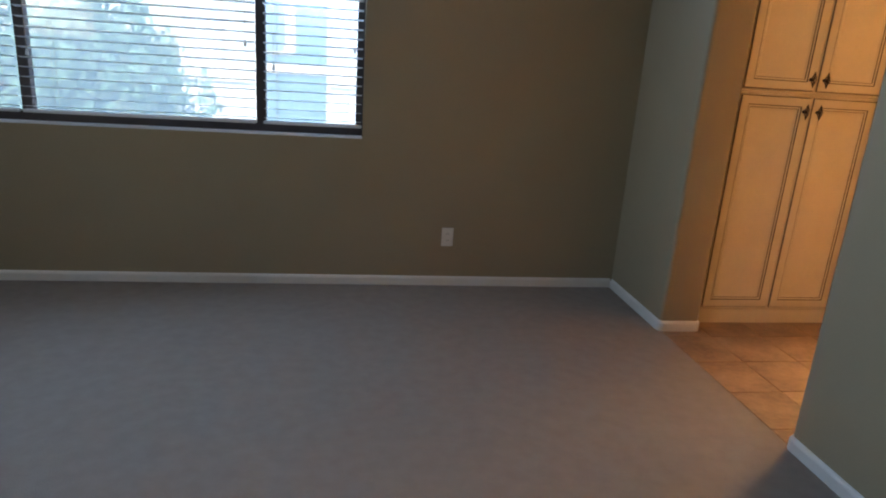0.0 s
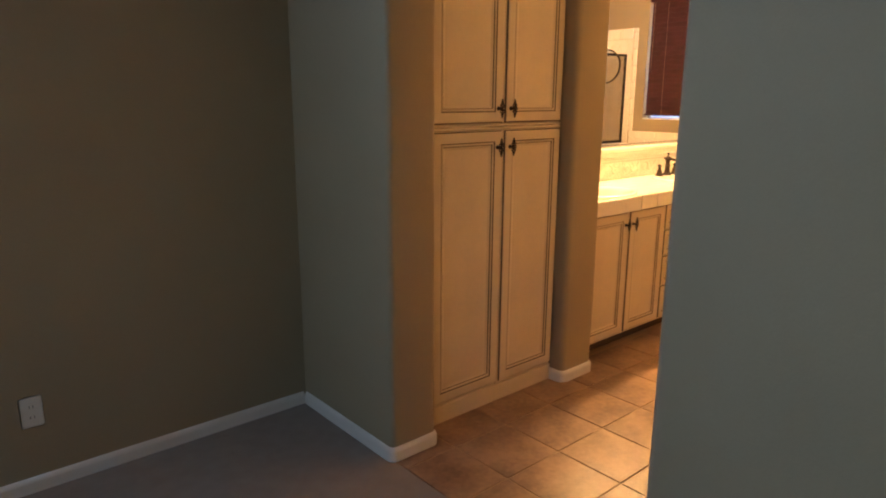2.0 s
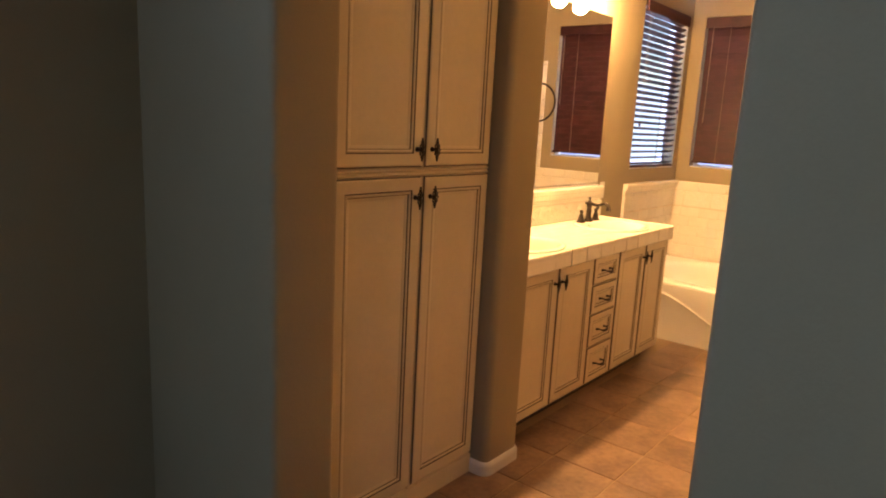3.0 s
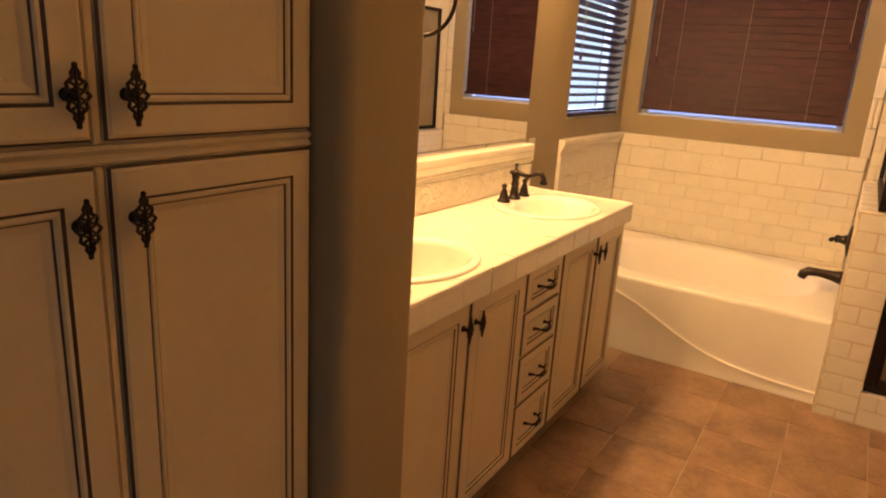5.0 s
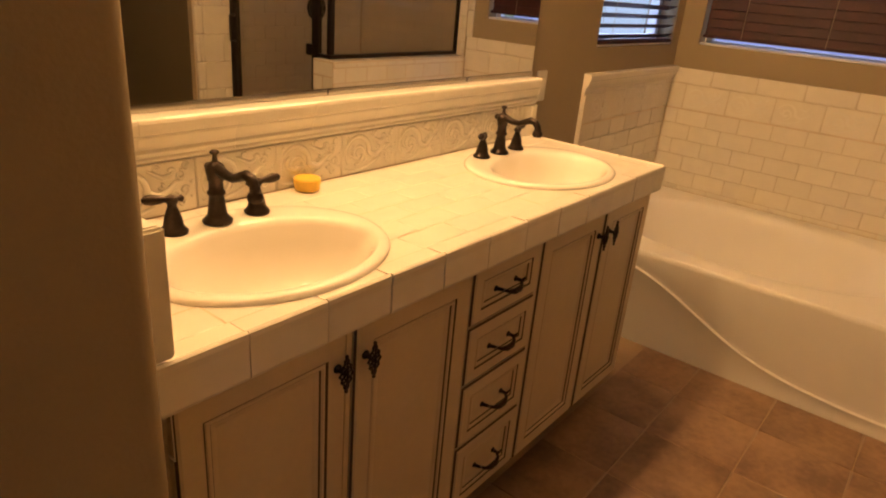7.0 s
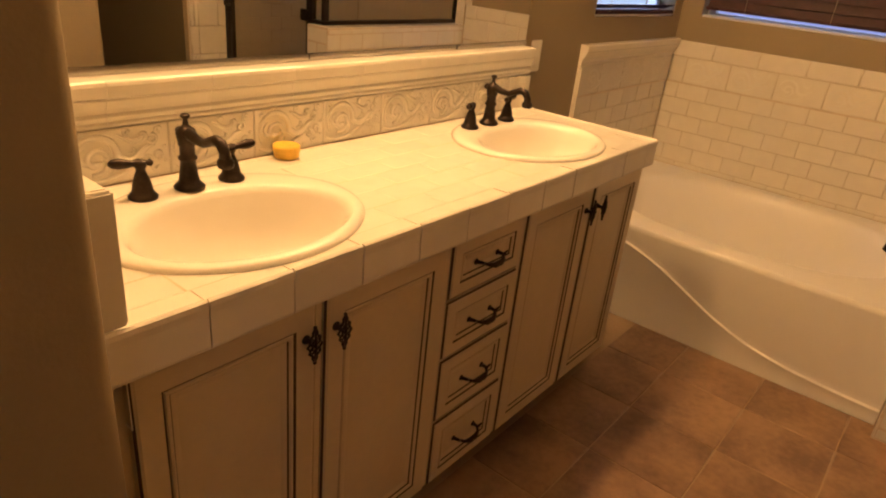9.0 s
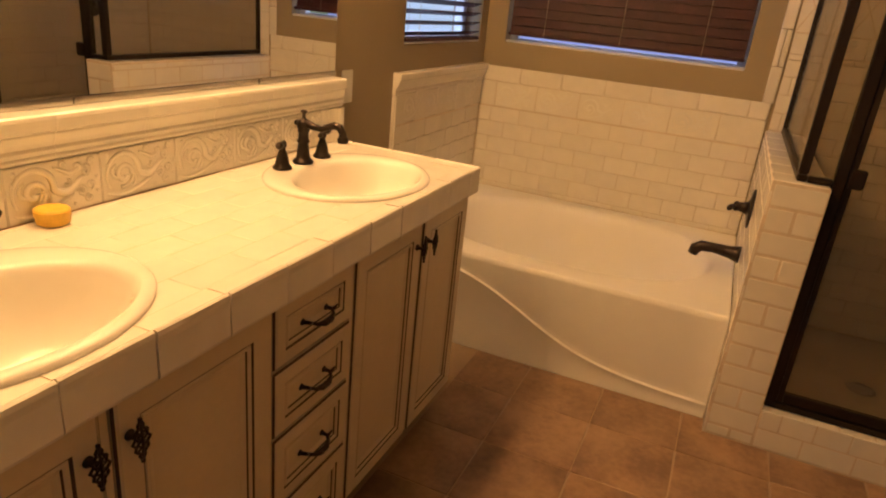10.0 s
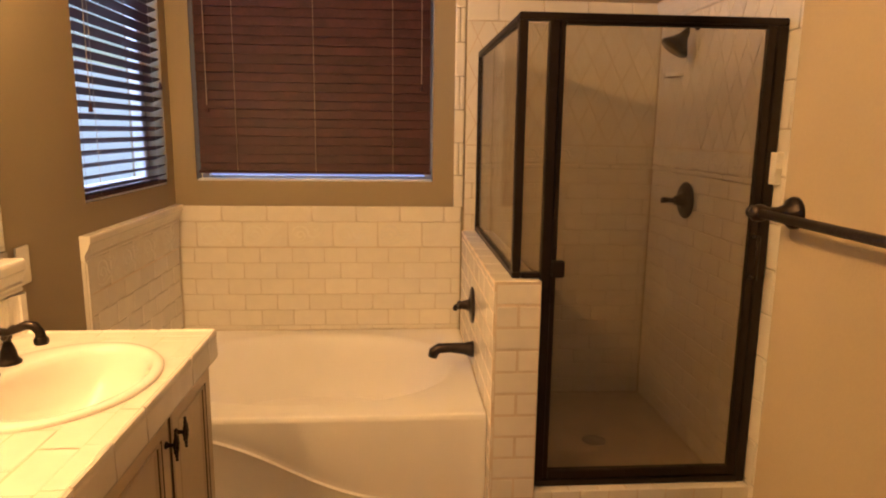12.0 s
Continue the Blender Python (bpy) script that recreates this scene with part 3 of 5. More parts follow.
def bail(drawer, x, z):
    """A bow pull with a twisted middle."""
    bm = bmesh.new()
    pts = [(x - 0.043, -0.012, z - 0.004), (x - 0.040, -0.030, z - 0.002), (x - 0.030, -0.041, z - 0.006), (x - 0.012, -0.046, z - 0.010), (x + 0.012, -0.046, z - 0.010), (x + 0.030, -0.041, z - 0.006), (x + 0.040, -0.030, z - 0.002), (x + 0.043, -0.012, z - 0.004)]
    tube(bm, pts, [0.0055, 0.004, 0.004, 0.0075, 0.0075, 0.004, 0.004, 0.0055], 8)
    for s in (-1, 1):
        lathe(bm, [(0, 0.004), (0.006, 0.003), (0.008, 0)], 10, Matrix.Translation((x + s * 0.043, -0.0125, z - 0.004)) @ Matrix.Rotation(radians(90), 4, "X"))
        tube(bm, [(x + s * 0.040, -0.033, z - 0.002), (x + s * 0.052, -0.036, z + 0.006)], [0.004, 0.002], 6)
    for k in range(5):
        a = -0.012 + 0.006 * k
        lathe(bm, [(0, 0.004), (0.0035, 0.0028), (0.0045, 0)], 6, Matrix.Translation((x + a, -0.050, z - 0.008 - 0.003 * (k % 2))) @ Matrix.Rotation(radians(90), 4, "X"))
    part("pull_handle", bm, BRONZE, drawer, "dark bronze bow pull", smooth=True)


# tall linen cabinet
TX0, TX1, TY = 3.742, 4.600, 4.982
tall = thing("linen_cabinet", Matrix.Translation((TX0, TY, 0.0)), "tall built-in cream linen cabinet with brown-glazed panelled doors", "cabinet")
w = TX1 - TX0
bm = bmesh.new()
box(bm, 0, w, 0.0, 0.02, 0.0, 2.5)
box(bm, 0, 0.02, 0.02, 0.5, 0.0, 2.5)
box(bm, w - 0.02, w, 0.02, 0.5, 0.0, 2.5)
box(bm, 0.02, w - 0.02, 0.48, 0.5, 0.0, 2.5)
part("body", bm, CREAM, tall)
boxpart("plinth", (0.0, w, -0.012, 0.0, 0.0, 0.085), CREAM, tall, 0.003)
DL, DM0, DM1, DR = 3.806 - TX0, 4.201 - TX0, 4.218 - TX0, 4.592 - TX0
for z0, z1, kz in ((0.10, 1.274, -0.071), (1.307, 2.42, 0.060)):
    for a, b, kx in ((DL, DM0, DM0 - DL - 0.03), (DM1, DR, 0.03)):
        d = door_part("door", a, z0, b - a, z1 - z0, tall)
        knob(d, kx, (z1 - z0 + kz) if kz < 0 else kz)
for z0, z1 in ((0.086, 1.274), (1.303, 2.42)):
    boxpart("stile", (DM0 + 0.002, DM1 - 0.002, -0.011, 0.0, z0, z1), CREAM, tall, 0.002)
bm = bmesh.new()
extrude_profile(bm, [(0, 1.276), (-0.012, 1.276), (-0.016, 1.281), (-0.007, 1.2885), (-0.016, 1.296), (-0.012, 1.301), (0, 1.301)], Matrix(((0, 0, 1, 0.005), (1, 0, 0, 0), (0, 1, 0, 0), (0, 0, 0, 1))), w - 0.01)
part("rail_moulding", bm, [CREAM], tall)
bull = structure(boxpart("wall_header", (3.735, 4.605, 4.86, NW, 2.5, CEILZ), PAINT, bevel=0.002), "taupe painted wall over the cabinet", "wall")

# vanity
VX0, VX1, VY = 4.846, 6.612, 4.993
van = thing("vanity_cabinet", Matrix.Translation((VX0, VY, 0.0)), "cream double vanity cabinet with brown-glazed doors and four drawers", "cabinet")
w = VX1 - VX0
bm = bmesh.new()
box(bm, 0, w, 0.0, 0.018, 0.086, 0.835)
box(bm, 0, 0.018, 0.018, 0.535, 0.086, 0.835)
box(bm, w - 0.018, w, 0.018, 0.535, 0.086, 0.835)
box(bm, 0.018, w - 0.018, 0.018, 0.535, 0.086, 0.104)
part("body", bm, CREAM, van)
boxpart("toe_kick", (0.02, w - 0.03, 0.075, 0.09, 0.0, 0.086), TOE, van)
boxpart("toe_kick", (w - 0.045, w - 0.03, 0.09, 0.535, 0.0, 0.086), TOE, van)
for a, b, kx in ((4.888, 5.224, "r"), (5.246, 5.594, "l"), (5.914, 6.255, "r"), (6.275, 6.600, "l")):
    d = door_part("door", a - VX0, 0.100, b - a, 0.700, van)
    knob(d, (b - a) - 0.024 if kx == "r" else 0.024, 0.700 - 0.069)
for z0, z1 in ((0.102, 0.301), (0.309, 0.486), (0.494, 0.648), (0.656, 0.800)):
    d = door_part("drawer", 5.612 - VX0, z0, 0.284, z1 - z0, van, 0.034)
    bail(d, 0.142, (z1 - z0) / 2)
for x in (5.235, 5.603, 5.905, 6.265):
    boxpart("stile", (x - VX0 - 0.0085, x - VX0 + 0.0085, -0.012, 0.0, 0.10, 0.80), CREAM, van, 0.002)

# countertop with holes for the two basins
CX0, CX1, CY0, CY1, CZ = 4.850, 6.627, 4.955, NW - 0.002, 0.884
BASINS = [(5.219, 5.203), (6.243, 5.206)]


def in_hole(x, y):
    return any(((x - bx) / 0.235) ** 2 + ((y - by) / 0.19) ** 2 < 1 for bx, by in BASINS)


counter = thing("countertop", Matrix(), "cream tiled double vanity countertop with grouted joints", "countertop")
bm = bmesh.new()
step = 0.0145
nx, ny = int((CX1 - CX0) / step), int((CY1 - CY0) / step)
grid = {}
def gv(i, j):
    if (i, j) not in grid:
        grid[i, j] = bm.verts.new((CX0 + 0.006 + (CX1 - CX0 - 0.012) * i / nx, CY0 + 0.006 + (CY1 - CY0 - 0.008) * j / ny, CZ - 0.0016))
    return grid[i, j]
for i in range(nx):
    for j in range(ny):
        if not in_hole(CX0 + (i + 0.5) * step, CY0 + (j + 0.5) * step):
            bm.faces.new((gv(i, j), gv(i + 1, j), gv(i + 1, j + 1), gv(i, j + 1)))
part("grout_bed", bm, CGROUT, counter)
boxpart("counter_apron", (CX0 + 0.006, CX1 - 0.006, CY0 + 0.0085, CY0 + 0.03, 0.806, CZ - 0.006), CGROUT, counter)
boxpart("counter_apron", (CX1 - 0.03, CX1 - 0.0085, CY0 + 0.03, CY1, 0.806, CZ - 0.006), CGROUT, counter)
rng = random.Random(5)
row, y = 0, CY0 + 0.052
while y < CY1 - 0.01:
    y1 = min(y + 0.0765, CY1)
    x = CX0 - (0.0765 if row % 2 else 0.0)
    while x < CX1 - 0.06:
        a, b = max(x, CX0 + 0.002), min(x + 0.153, CX1 - 0.05)
        cut = any(in_hole(px, py) for px in np.linspace(a, b, 7) for py in np.linspace(y, y1, 4))
        m = Matrix.Translation((a + 0.0012, y + 0.0012, CZ - 0.006 + rng.uniform(-0.0005, 0.0005)))
        if b - a > 0.02 and not cut:
            ob = new("tile", tile_mesh(b - a - 0.0024, y1 - y - 0.0024, 0.006, CTILE, 0.002))
            ob.parent, ob.matrix_basis = counter, m
        elif b - a > 0.02:
            bm = bmesh.new()
            n, k = max(2, int((b - a) / 0.01)), 8
            for i in range(n):
                for j in range(k):
                    ax, bx_ = a + 0.0012 + (b - a - 0.0024) * i / n, a + 0.0012 + (b - a - 0.0024) * (i + 1) / n
                    ay, by_ = y + 0.0012 + (y1 - y - 0.0024) * j / k, y + 0.0012 + (y1 - y - 0.0024) * (j + 1) / k
                    if not in_hole((ax + bx_) / 2, (ay + by_) / 2):
                        bm.faces.new([bm.verts.new((px, py, CZ)) for px, py in ((ax, ay), (bx_, ay), (bx_, by_), (ax, by_))])
            bmesh.ops.remove_doubles(bm, verts=bm.verts, dist=1e-5)
            if len(bm.faces):
                part("tile", bm, CTILE, counter)
            else:
                bm.free()
        x += 0.153
    y, row = y1, row + 1


def edge_tile(length):
    """A rounded edge tile: top flange, raised nose, drop face."""
    bm = bmesh.new()
    prof = [(0.052, 0.884), (0.014, 0.8845), (0.006, 0.889), (0.001, 0.886), (0.0, 0.878), (0.0015, 0.866), (0.0, 0.812), (0.002, 0.806), (0.008, 0.806), (0.008, 0.876), (0.052, 0.877)]
    extrude_profile(bm, prof, Matrix(((0, 0, 1, 0), (1, 0, 0, 0), (0, 1, 0, 0), (0, 0, 0, 1))), length - 0.003)
    me = finish("edge_tile", bm, CTILE)
    return me


EDGE = edge_tile(0.1545)
x, rng = CX0 + 0.0025 - 0.1545, random.Random(8)
while x < CX1 - 0.02:
    a, b = max(x, CX0), min(x + 0.1545, CX1 - 0.001)
    if b - a < 0.01:
        x += 0.1545
        continue
    ob = new("edge_tile", EDGE if b - a > 0.154 else edge_tile(b - a))
    ob.parent = counter
    ob.matrix_basis = pose(a + 0.0015, CY0 + rng.uniform(-0.0012, 0.0012), rng.uniform(-0.0008, 0.0008), 0, 0, rng.uniform(-0.25, 0.25))
    x += 0.1545
y = CY0 + 0.006
while y < CY1 - 0.02:
    b = min(y + 0.1545, CY1)
    ob = new("edge_tile", EDGE if b - y > 0.154 else edge_tile(b - y))
    ob.parent = counter
    ob.matrix_basis = pose(CX1, y, rng.uniform(-0.0008, 0.0008), 0, 0, 90)
    y += 0.1545


def basin(bx, by):
    top = thing("wash_basin", Matrix.Translation((bx, by, CZ)), "cream oval drop-in wash basin set in the tiled counter", "sink", "basins in the vanity")
    bm = bmesh.new()
    seg = 56
    def ring(a, b, z, cy):
        return [bm.verts.new((a * math.cos(t), cy + b * math.sin(t), z)) for t in [2 * math.pi * k / seg for k in range(seg)]]
    shape = [(0.262, 0.217, 0.0, 0.0), (0.263, 0.218, 0.005, 0.0), (0.259, 0.214, 0.0095, 0.0), (0.250, 0.205, 0.012, 0.0), (0.236, 0.186, 0.012, -0.010), (0.224, 0.163, 0.0105, -0.030), (0.216, 0.156, 0.006, -0.033), (0.208, 0.149, -0.006, -0.033), (0.196, 0.139, -0.035, -0.033), (0.176, 0.124, -0.075, -0.031), (0.145, 0.102, -0.108, -0.028), (0.10, 0.070, -0.130, -0.022), (0.05, 0.038, -0.139, -0.018), (0.024, 0.024, -0.142, -0.015)]
    rs = [ring(*s) for s in shape]
    for p, q in zip(rs, rs[1:]):
        for i in range(seg):
            j = (i + 1) % seg
            bm.faces.new((p[i], p[j], q[j], q[i]))
    part("bowl", bm, PORC, top, smooth=True)
    bm = bmesh.new()
    lathe(bm, [(0.025, -0.1425), (0.022, -0.139), (0.016, -0.140), (0.012, -0.146), (0, -0.146)], 20, Matrix.Translation((0, -0.015, 0)))
    part("drain", bm, BRONZE, top, "dark bronze drain", smooth=True)
    return top


def faucet(fx, fy, turns):
    """A widespread bridge-less faucet: spout post and two lever handles."""
    top = thing("faucet", Matrix.Translation((fx, fy, CZ + 0.0118)) @ Matrix.Diagonal((0.98, 0.98, 0.96, 1)), "oil-rubbed bronze widespread faucet with two lever handles on the basin rim", "faucet", "faucets at the basins")
    bm = bmesh.new()
    lathe(bm, [(0, 0), (0.030, 0), (0.031, 0.005), (0.027, 0.010), (0.021, 0.016), (0.019, 0.026), (0.0165, 0.045), (0.0150, 0.060), (0.0185, 0.063), (0.0185, 0.068), (0.015, 0.072), (0.0145, 0.090), (0.017, 0.094), (0.017, 0.100), (0.019, 0.108), (0.020, 0.118), (0.017, 0.126), (0.010, 0.131), (0.006, 0.134), (0.0045, 0.146), (0.009, 0.150), (0.010, 0.153), (0.006, 0.157), (0, 0.158)], 24)
    part("spout_post", bm, BRONZE, top, smooth=True)
    bm = bmesh.new()
    pts = [(0, 0.012, 0.117), (0, -0.012, 0.118), (0, -0.038, 0.112), (0, -0.062, 0.111), (0, -0.084, 0.120), (0, -0.104, 0.128), (0, -0.121, 0.125), (0, -0.131, 0.111), (0, -0.133, 0.094)]
    tube(bm, pts, [0.009, 0.0125, 0.0100, 0.0092, 0.0100, 0.0112, 0.0112, 0.0105, 0.0125], 14)
    lathe(bm, [(0.014, -0.012), (0.016, -0.008), (0.016, 0.0), (0.0125, 0.006)], 16, Matrix.Translation((0, -0.133, 0.094)))
    lathe(bm, [(0, 0.018), (0.008, 0.016), (0.010, 0.008), (0.007, 0)], 12, Matrix.Translation((0, 0.012, 0.117)) @ Matrix.Rotation(radians(-90), 4, "X"))
    part("spout", bm, BRONZE, top, smooth=True)
    for s in (-1, 1):
        base = Matrix.Translation((s * 0.098, 0, 0))
        bm = bmesh.new()
        lathe(bm, [(0, 0), (0.027, 0), (0.028, 0.005), (0.024, 0.010), (0.020, 0.015), (0.0185, 0.024), (0.0165, 0.034), (0.0125, 0.046), (0.0095, 0.054), (0.0085, 0.060), (0.011, 0.063), (0.012, 0.069), (0.010, 0.075), (0.0, 0.078)], 20, base)
        han = part("handle_base", bm, BRONZE, top, smooth=True)
        bm = bmesh.new()
        a = radians(turns[0] if s < 0 else turns[1])
        c, d = math.cos(a), math.sin(a)
        o = Vector((s * 0.098, 0, 0.070))
        tube(bm, [o + Vector((-0.024 * c, -0.024 * d, 0)), o + Vector((-0.019 * c, -0.019 * d, 0)), o + Vector((-0.013 * c, -0.013 * d, 0)), o + Vector((0.002 * c, 0.002 * d, 0.001)), o + Vector((0.015 * c, 0.015 * d, 0.002)), o + Vector((0.025 * c, 0.025 * d, 0.003)), o + Vector((0.040 * c, 0.040 * d, 0.005)), o + Vector((0.052 * c, 0.052 * d, 0.006)), o + Vector((0.057 * c, 0.057 * d, 0.006))], [0.003, 0.008, 0.0055, 0.010, 0.0060, 0.0088, 0.0110, 0.0085, 0.003], 12)
        part("lever", bm, BRONZE, han, smooth=True)
    return top


for bx, by in BASINS:
    basin(bx, by)
    faucet(bx, by + 0.156, (172, -8) if bx < 5.7 else (205, 12))

# soap
soap = thing("soap_dish", pose(5.526, 5.446, CZ, 0, 0, 12), "small round yellow soap on a little tray on the counter", "soap")
bm = bmesh.new()
lathe(bm, [(0, 0.001), (0.026, 0.001), (0.030, 0.004), (0.031, 0.012), (0.031, 0.017), (0.0, 0.017)], 28)
part("tray", bm, SOAP, soap, smooth=False)
bm = bmesh.new()
lathe(bm, [(0.032, 0.0172), (0.033, 0.019), (0.033, 0.030), (0.030, 0.033), (0, 0.034)], 28)
part("lid", bm, SOAP, soap, smooth=False)

# backsplash: relief tiles and a stepped cap
SX0, SX1, SY = 4.862, 6.640, 5.488
splash = thing("backsplash", Matrix(), "cream relief-tile backsplash with scrolls and a stepped moulded cap", "backsplash")
boxpart("backing", (SX0, SX1 - 0.01, SY + 0.004, NW - 0.001, CZ - 0.004, 1.078), GROUT, splash)
prof = [(SY + 0.05, 0.999), (SY, 0.999), (SY - 0.0050, 1.002), (SY - 0.0060, 1.007), (SY - 0.0030, 1.012), (SY - 0.0070, 1.016), (SY - 0.0085, 1.022), (SY - 0.0040, 1.028), (SY - 0.0060, 1.036), (SY - 0.0100, 1.046), (SY - 0.0125, 1.053), (SY - 0.0120, 1.057), (SY - 0.0186, 1.061), (SY - 0.0198, 1.071), (SY - 0.0198, 1.083), (SY - 0.0180, 1.090), (SY - 0.0136, 1.093), (SY + 0.05, 1.093)]
x = 4.6805
while x < SX1 - 0.01:
    a, b = max(x, SX0), min(x + 0.2235, SX1 - 0.001)
    bm = bmesh.new()
    extrude_profile(bm, prof, Matrix(((0, 0, 1, a + 0.0004), (1, 0, 0, 0), (0, 1, 0, 0), (0, 0, 0, 1))), b - a - 0.0008)
    ob = part("cap_tile", bm, CTILE, splash)
    x += 0.2235
bm = bmesh.new()
side_prof = [(SX1 - 0.092, SY + 0.002), (SX1 - 0.092, SY - 0.004), (SX1 - 0.086, SY - 0.008), (SX1 - 0.076, SY - 0.008), (SX1 - 0.072, SY - 0.004), (SX1 - 0.060, SY - 0.006), (SX1 - 0.048, SY - 0.011), (SX1 - 0.040, SY - 0.013), (SX1 - 0.037, SY - 0.017), (SX1 - 0.012, SY - 0.018), (SX1 - 0.004, SY - 0.015), (SX1, SY - 0.008), (SX1, SY + 0.002)]
extrude_profile(bm, side_prof, Matrix.Translation((0, 0, CZ + 0.001)), 0.998 - CZ - 0.002)
part("end_moulding", bm, CTILE, splash)


def relief(w=0.2085, cut=0.0):
    """One wide scroll with its leafy curls, raised from its tile; what lies before the cut is left off."""
    bm = bmesh.new()
    def flat(pts, rad):
        fine, wide = [], []
        n = len(pts)
        for i in range(n - 1):
            p0, p1, p2, p3 = (pts[max(0, min(n - 1, j))] for j in (i - 1, i, i + 1, i + 2))
            for k in range(3):
                t = k / 3
                fine.append([0.5 * (2 * b + (c - a) * t + (2 * a - 5 * b + 4 * c - d) * t * t + (3 * b - a - 3 * c + d) * t ** 3) for a, b, c, d in zip(p0, p1, p2, p3)])
                wide.append(rad[i] + (rad[i + 1] - rad[i]) * t)
        fine.append(list(pts[-1]))
        wide.append(rad[-1])
        tube(bm, [(p, -0.0005, q) for p, q in fine], wide, 8, 1.15)
    def spiral(cx, cz, r0, r1, a0, turns, w0, w1, n=16):
        pts, rad = [], []
        for k in range(n):
            f = k / (n - 1)
            a, r = radians(a0) + turns * 2 * math.pi * f, r0 + (r1 - r0) * f
            pts.append((cx + r * math.cos(a), cz + r * math.sin(a)))
            rad.append(w0 + (w1 - w0) * f)
        flat(pts, rad)
    spiral(0.058, 0.056, 0.047, 0.040, 215, -0.62, 0.003, 0.0075)
    flat([(0.097, 0.054), (0.112, 0.044), (0.128, 0.042), (0.146, 0.052), (0.160, 0.064), (0.178, 0.068)], [0.0072, 0.0078, 0.007, 0.006, 0.005, 0.002])
    spiral(0.056, 0.052, 0.030, 0.006, 250, 1.25, 0.004, 0.0065, 20)
    spiral(0.070, 0.040, 0.020, 0.014, 300, 0.4, 0.003, 0.005, 8)
    spiral(0.040, 0.060, 0.016, 0.012, 100, 0.45, 0.003, 0.005, 8)
    flat([(0.010, 0.016), (0.034, 0.008), (0.066, 0.008), (0.098, 0.016), (0.124, 0.028), (0.140, 0.036)], [0.002, 0.004, 0.005, 0.005, 0.005, 0.002])
    flat([(0.100, 0.098), (0.118, 0.088), (0.134, 0.080), (0.150, 0.084), (0.160, 0.094)], [0.002, 0.004, 0.005, 0.004, 0.002])
    for cx, cz, r0, a0, tn in ((0.152, 0.090, 0.013, 200, 0.9), (0.172, 0.080, 0.012, 90, -0.9), (0.160, 0.036, 0.013, 160, -0.9), (0.182, 0.046, 0.011, 270, 0.9), (0.176, 0.020, 0.009, 100, 0.8), (0.186, 0.098, 0.007, 20, 0.8), (0.130, 0.062, 0.007, 200, 0.7), (0.120, 0.100, 0.006, 0, 0.8)):
        spiral(cx, cz, r0, 0.003, a0, tn, 0.0028, 0.0042, 9)
    for p, q, rr in ((0.198, 0.062, 0.005), (0.198, 0.030, 0.004), (0.142, 0.012, 0.004), (0.018, 0.098, 0.006), (0.014, 0.078, 0.004)):
        lathe(bm, [(0, rr * 0.8), (rr * 0.6, rr * 0.55), (rr, 0)], 8, Matrix.Translation((p, 0, q)) @ Matrix.Rotation(radians(90), 4, "X"))
    if cut:
        bmesh.ops.bisect_plane(bm, geom=list(bm.verts) + list(bm.edges) + list(bm.faces), plane_co=(cut, 0, 0), plane_no=(-1, 0, 0), clear_outer=True)
    return finish("scroll_relief", bm, CTILE, True)


RELIEF = relief()
RW = 0.2115
x = 4.8265
while x < SX1 - 0.10:
    a, b = max(x, SX0 + 0.001), min(x + RW, SX1 - 0.094)
    bm = bmesh.new()
    box(bm, a + 0.0007, b - 0.0007, SY - 0.006, SY + 0.003, CZ + 0.002, 0.998)
    ob = part("relief_tile", bevelled(bm, 0.002, 2), CTILE, splash)
    if b - x > RW - 0.001:
        rl = new("scroll_relief", RELIEF if a == x else relief(cut=a - x + 0.004))
        rl.parent = ob
        rl.matrix_basis = Matrix.Translation((x + 0.002, SY - 0.006, CZ + 0.003))
    x += RW
boxpart("grout_line", (SX0, SX1 - 0.095, SY - 0.0075, SY - 0.0062, CZ + 0.0002, CZ + 0.0030), FGROUT, splash, label="reddish brown joint along the counter")
side = thing("side_splash", Matrix(), "cream tiled side splash against the pier beside the counter", "backsplash")
boxpart("backing", (4.847, 4.884, 4.974, SY - 0.035, CZ + 0.002, 1.064), GROUT, side)
m = plane_frame((4.885, SY - 0.037, CZ + 0.003), (0, -1, 0), (1, 0, 0))
tiles(side, m, 0, SY - 0.037 - 4.972, 0, 0.176, 0.153, 0.0885, CTILE)
boxpart("cap_trim", (4.847, 4.894, 4.973, SY - 0.037, 1.065, 1.078), CTILE, side, 0.003)
boxpart("end_trim", (4.847, 4.8945, 4.9605, 4.9727, CZ + 0.006, 1.079), CTILE, side, 0.004)

# mirror
mir = thing("wall_mirror", Matrix(), "wide frameless wall mirror resting on the backsplash cap", "mirror")
boxpart("mirror_pane", (4.850, 6.645, NW - 0.018, NW - 0.012, 1.100, 2.19), MIRROR, mir)
boxpart("mirror_backing", (4.850, 6.645, NW - 0.0115, NW - 0.001, 1.100, 2.19), TOE, mir)
boxpart("bottom_channel", (4.850, 6.645, NW - 0.023, NW - 0.0185, 1.0945, 1.111), CHROME, mir)
for x in (5.66, 6.25):
    boxpart("mirror_clip", (x - 0.008, x + 0.008, NW - 0.026, NW - 0.0235, 1.096, 1.110), CHROME, mir, 0.001)


def shade_mesh():
    bm = bmesh.new()
    lathe(bm, [(0.028, 0.085), (0.036, 0.075), (0.052, 0.050), (0.060, 0.015), (0.066, -0.03), (0.078, -0.065), (0.083, -0.072), (0.079, -0.070), (0.063, -0.03), (0.056, 0.015), (0.048, 0.048), (0.033, 0.070), (0.0, 0.078)], 24)
    return finish("shade", bm, GLOW, True)


SHADE = shade_mesh()


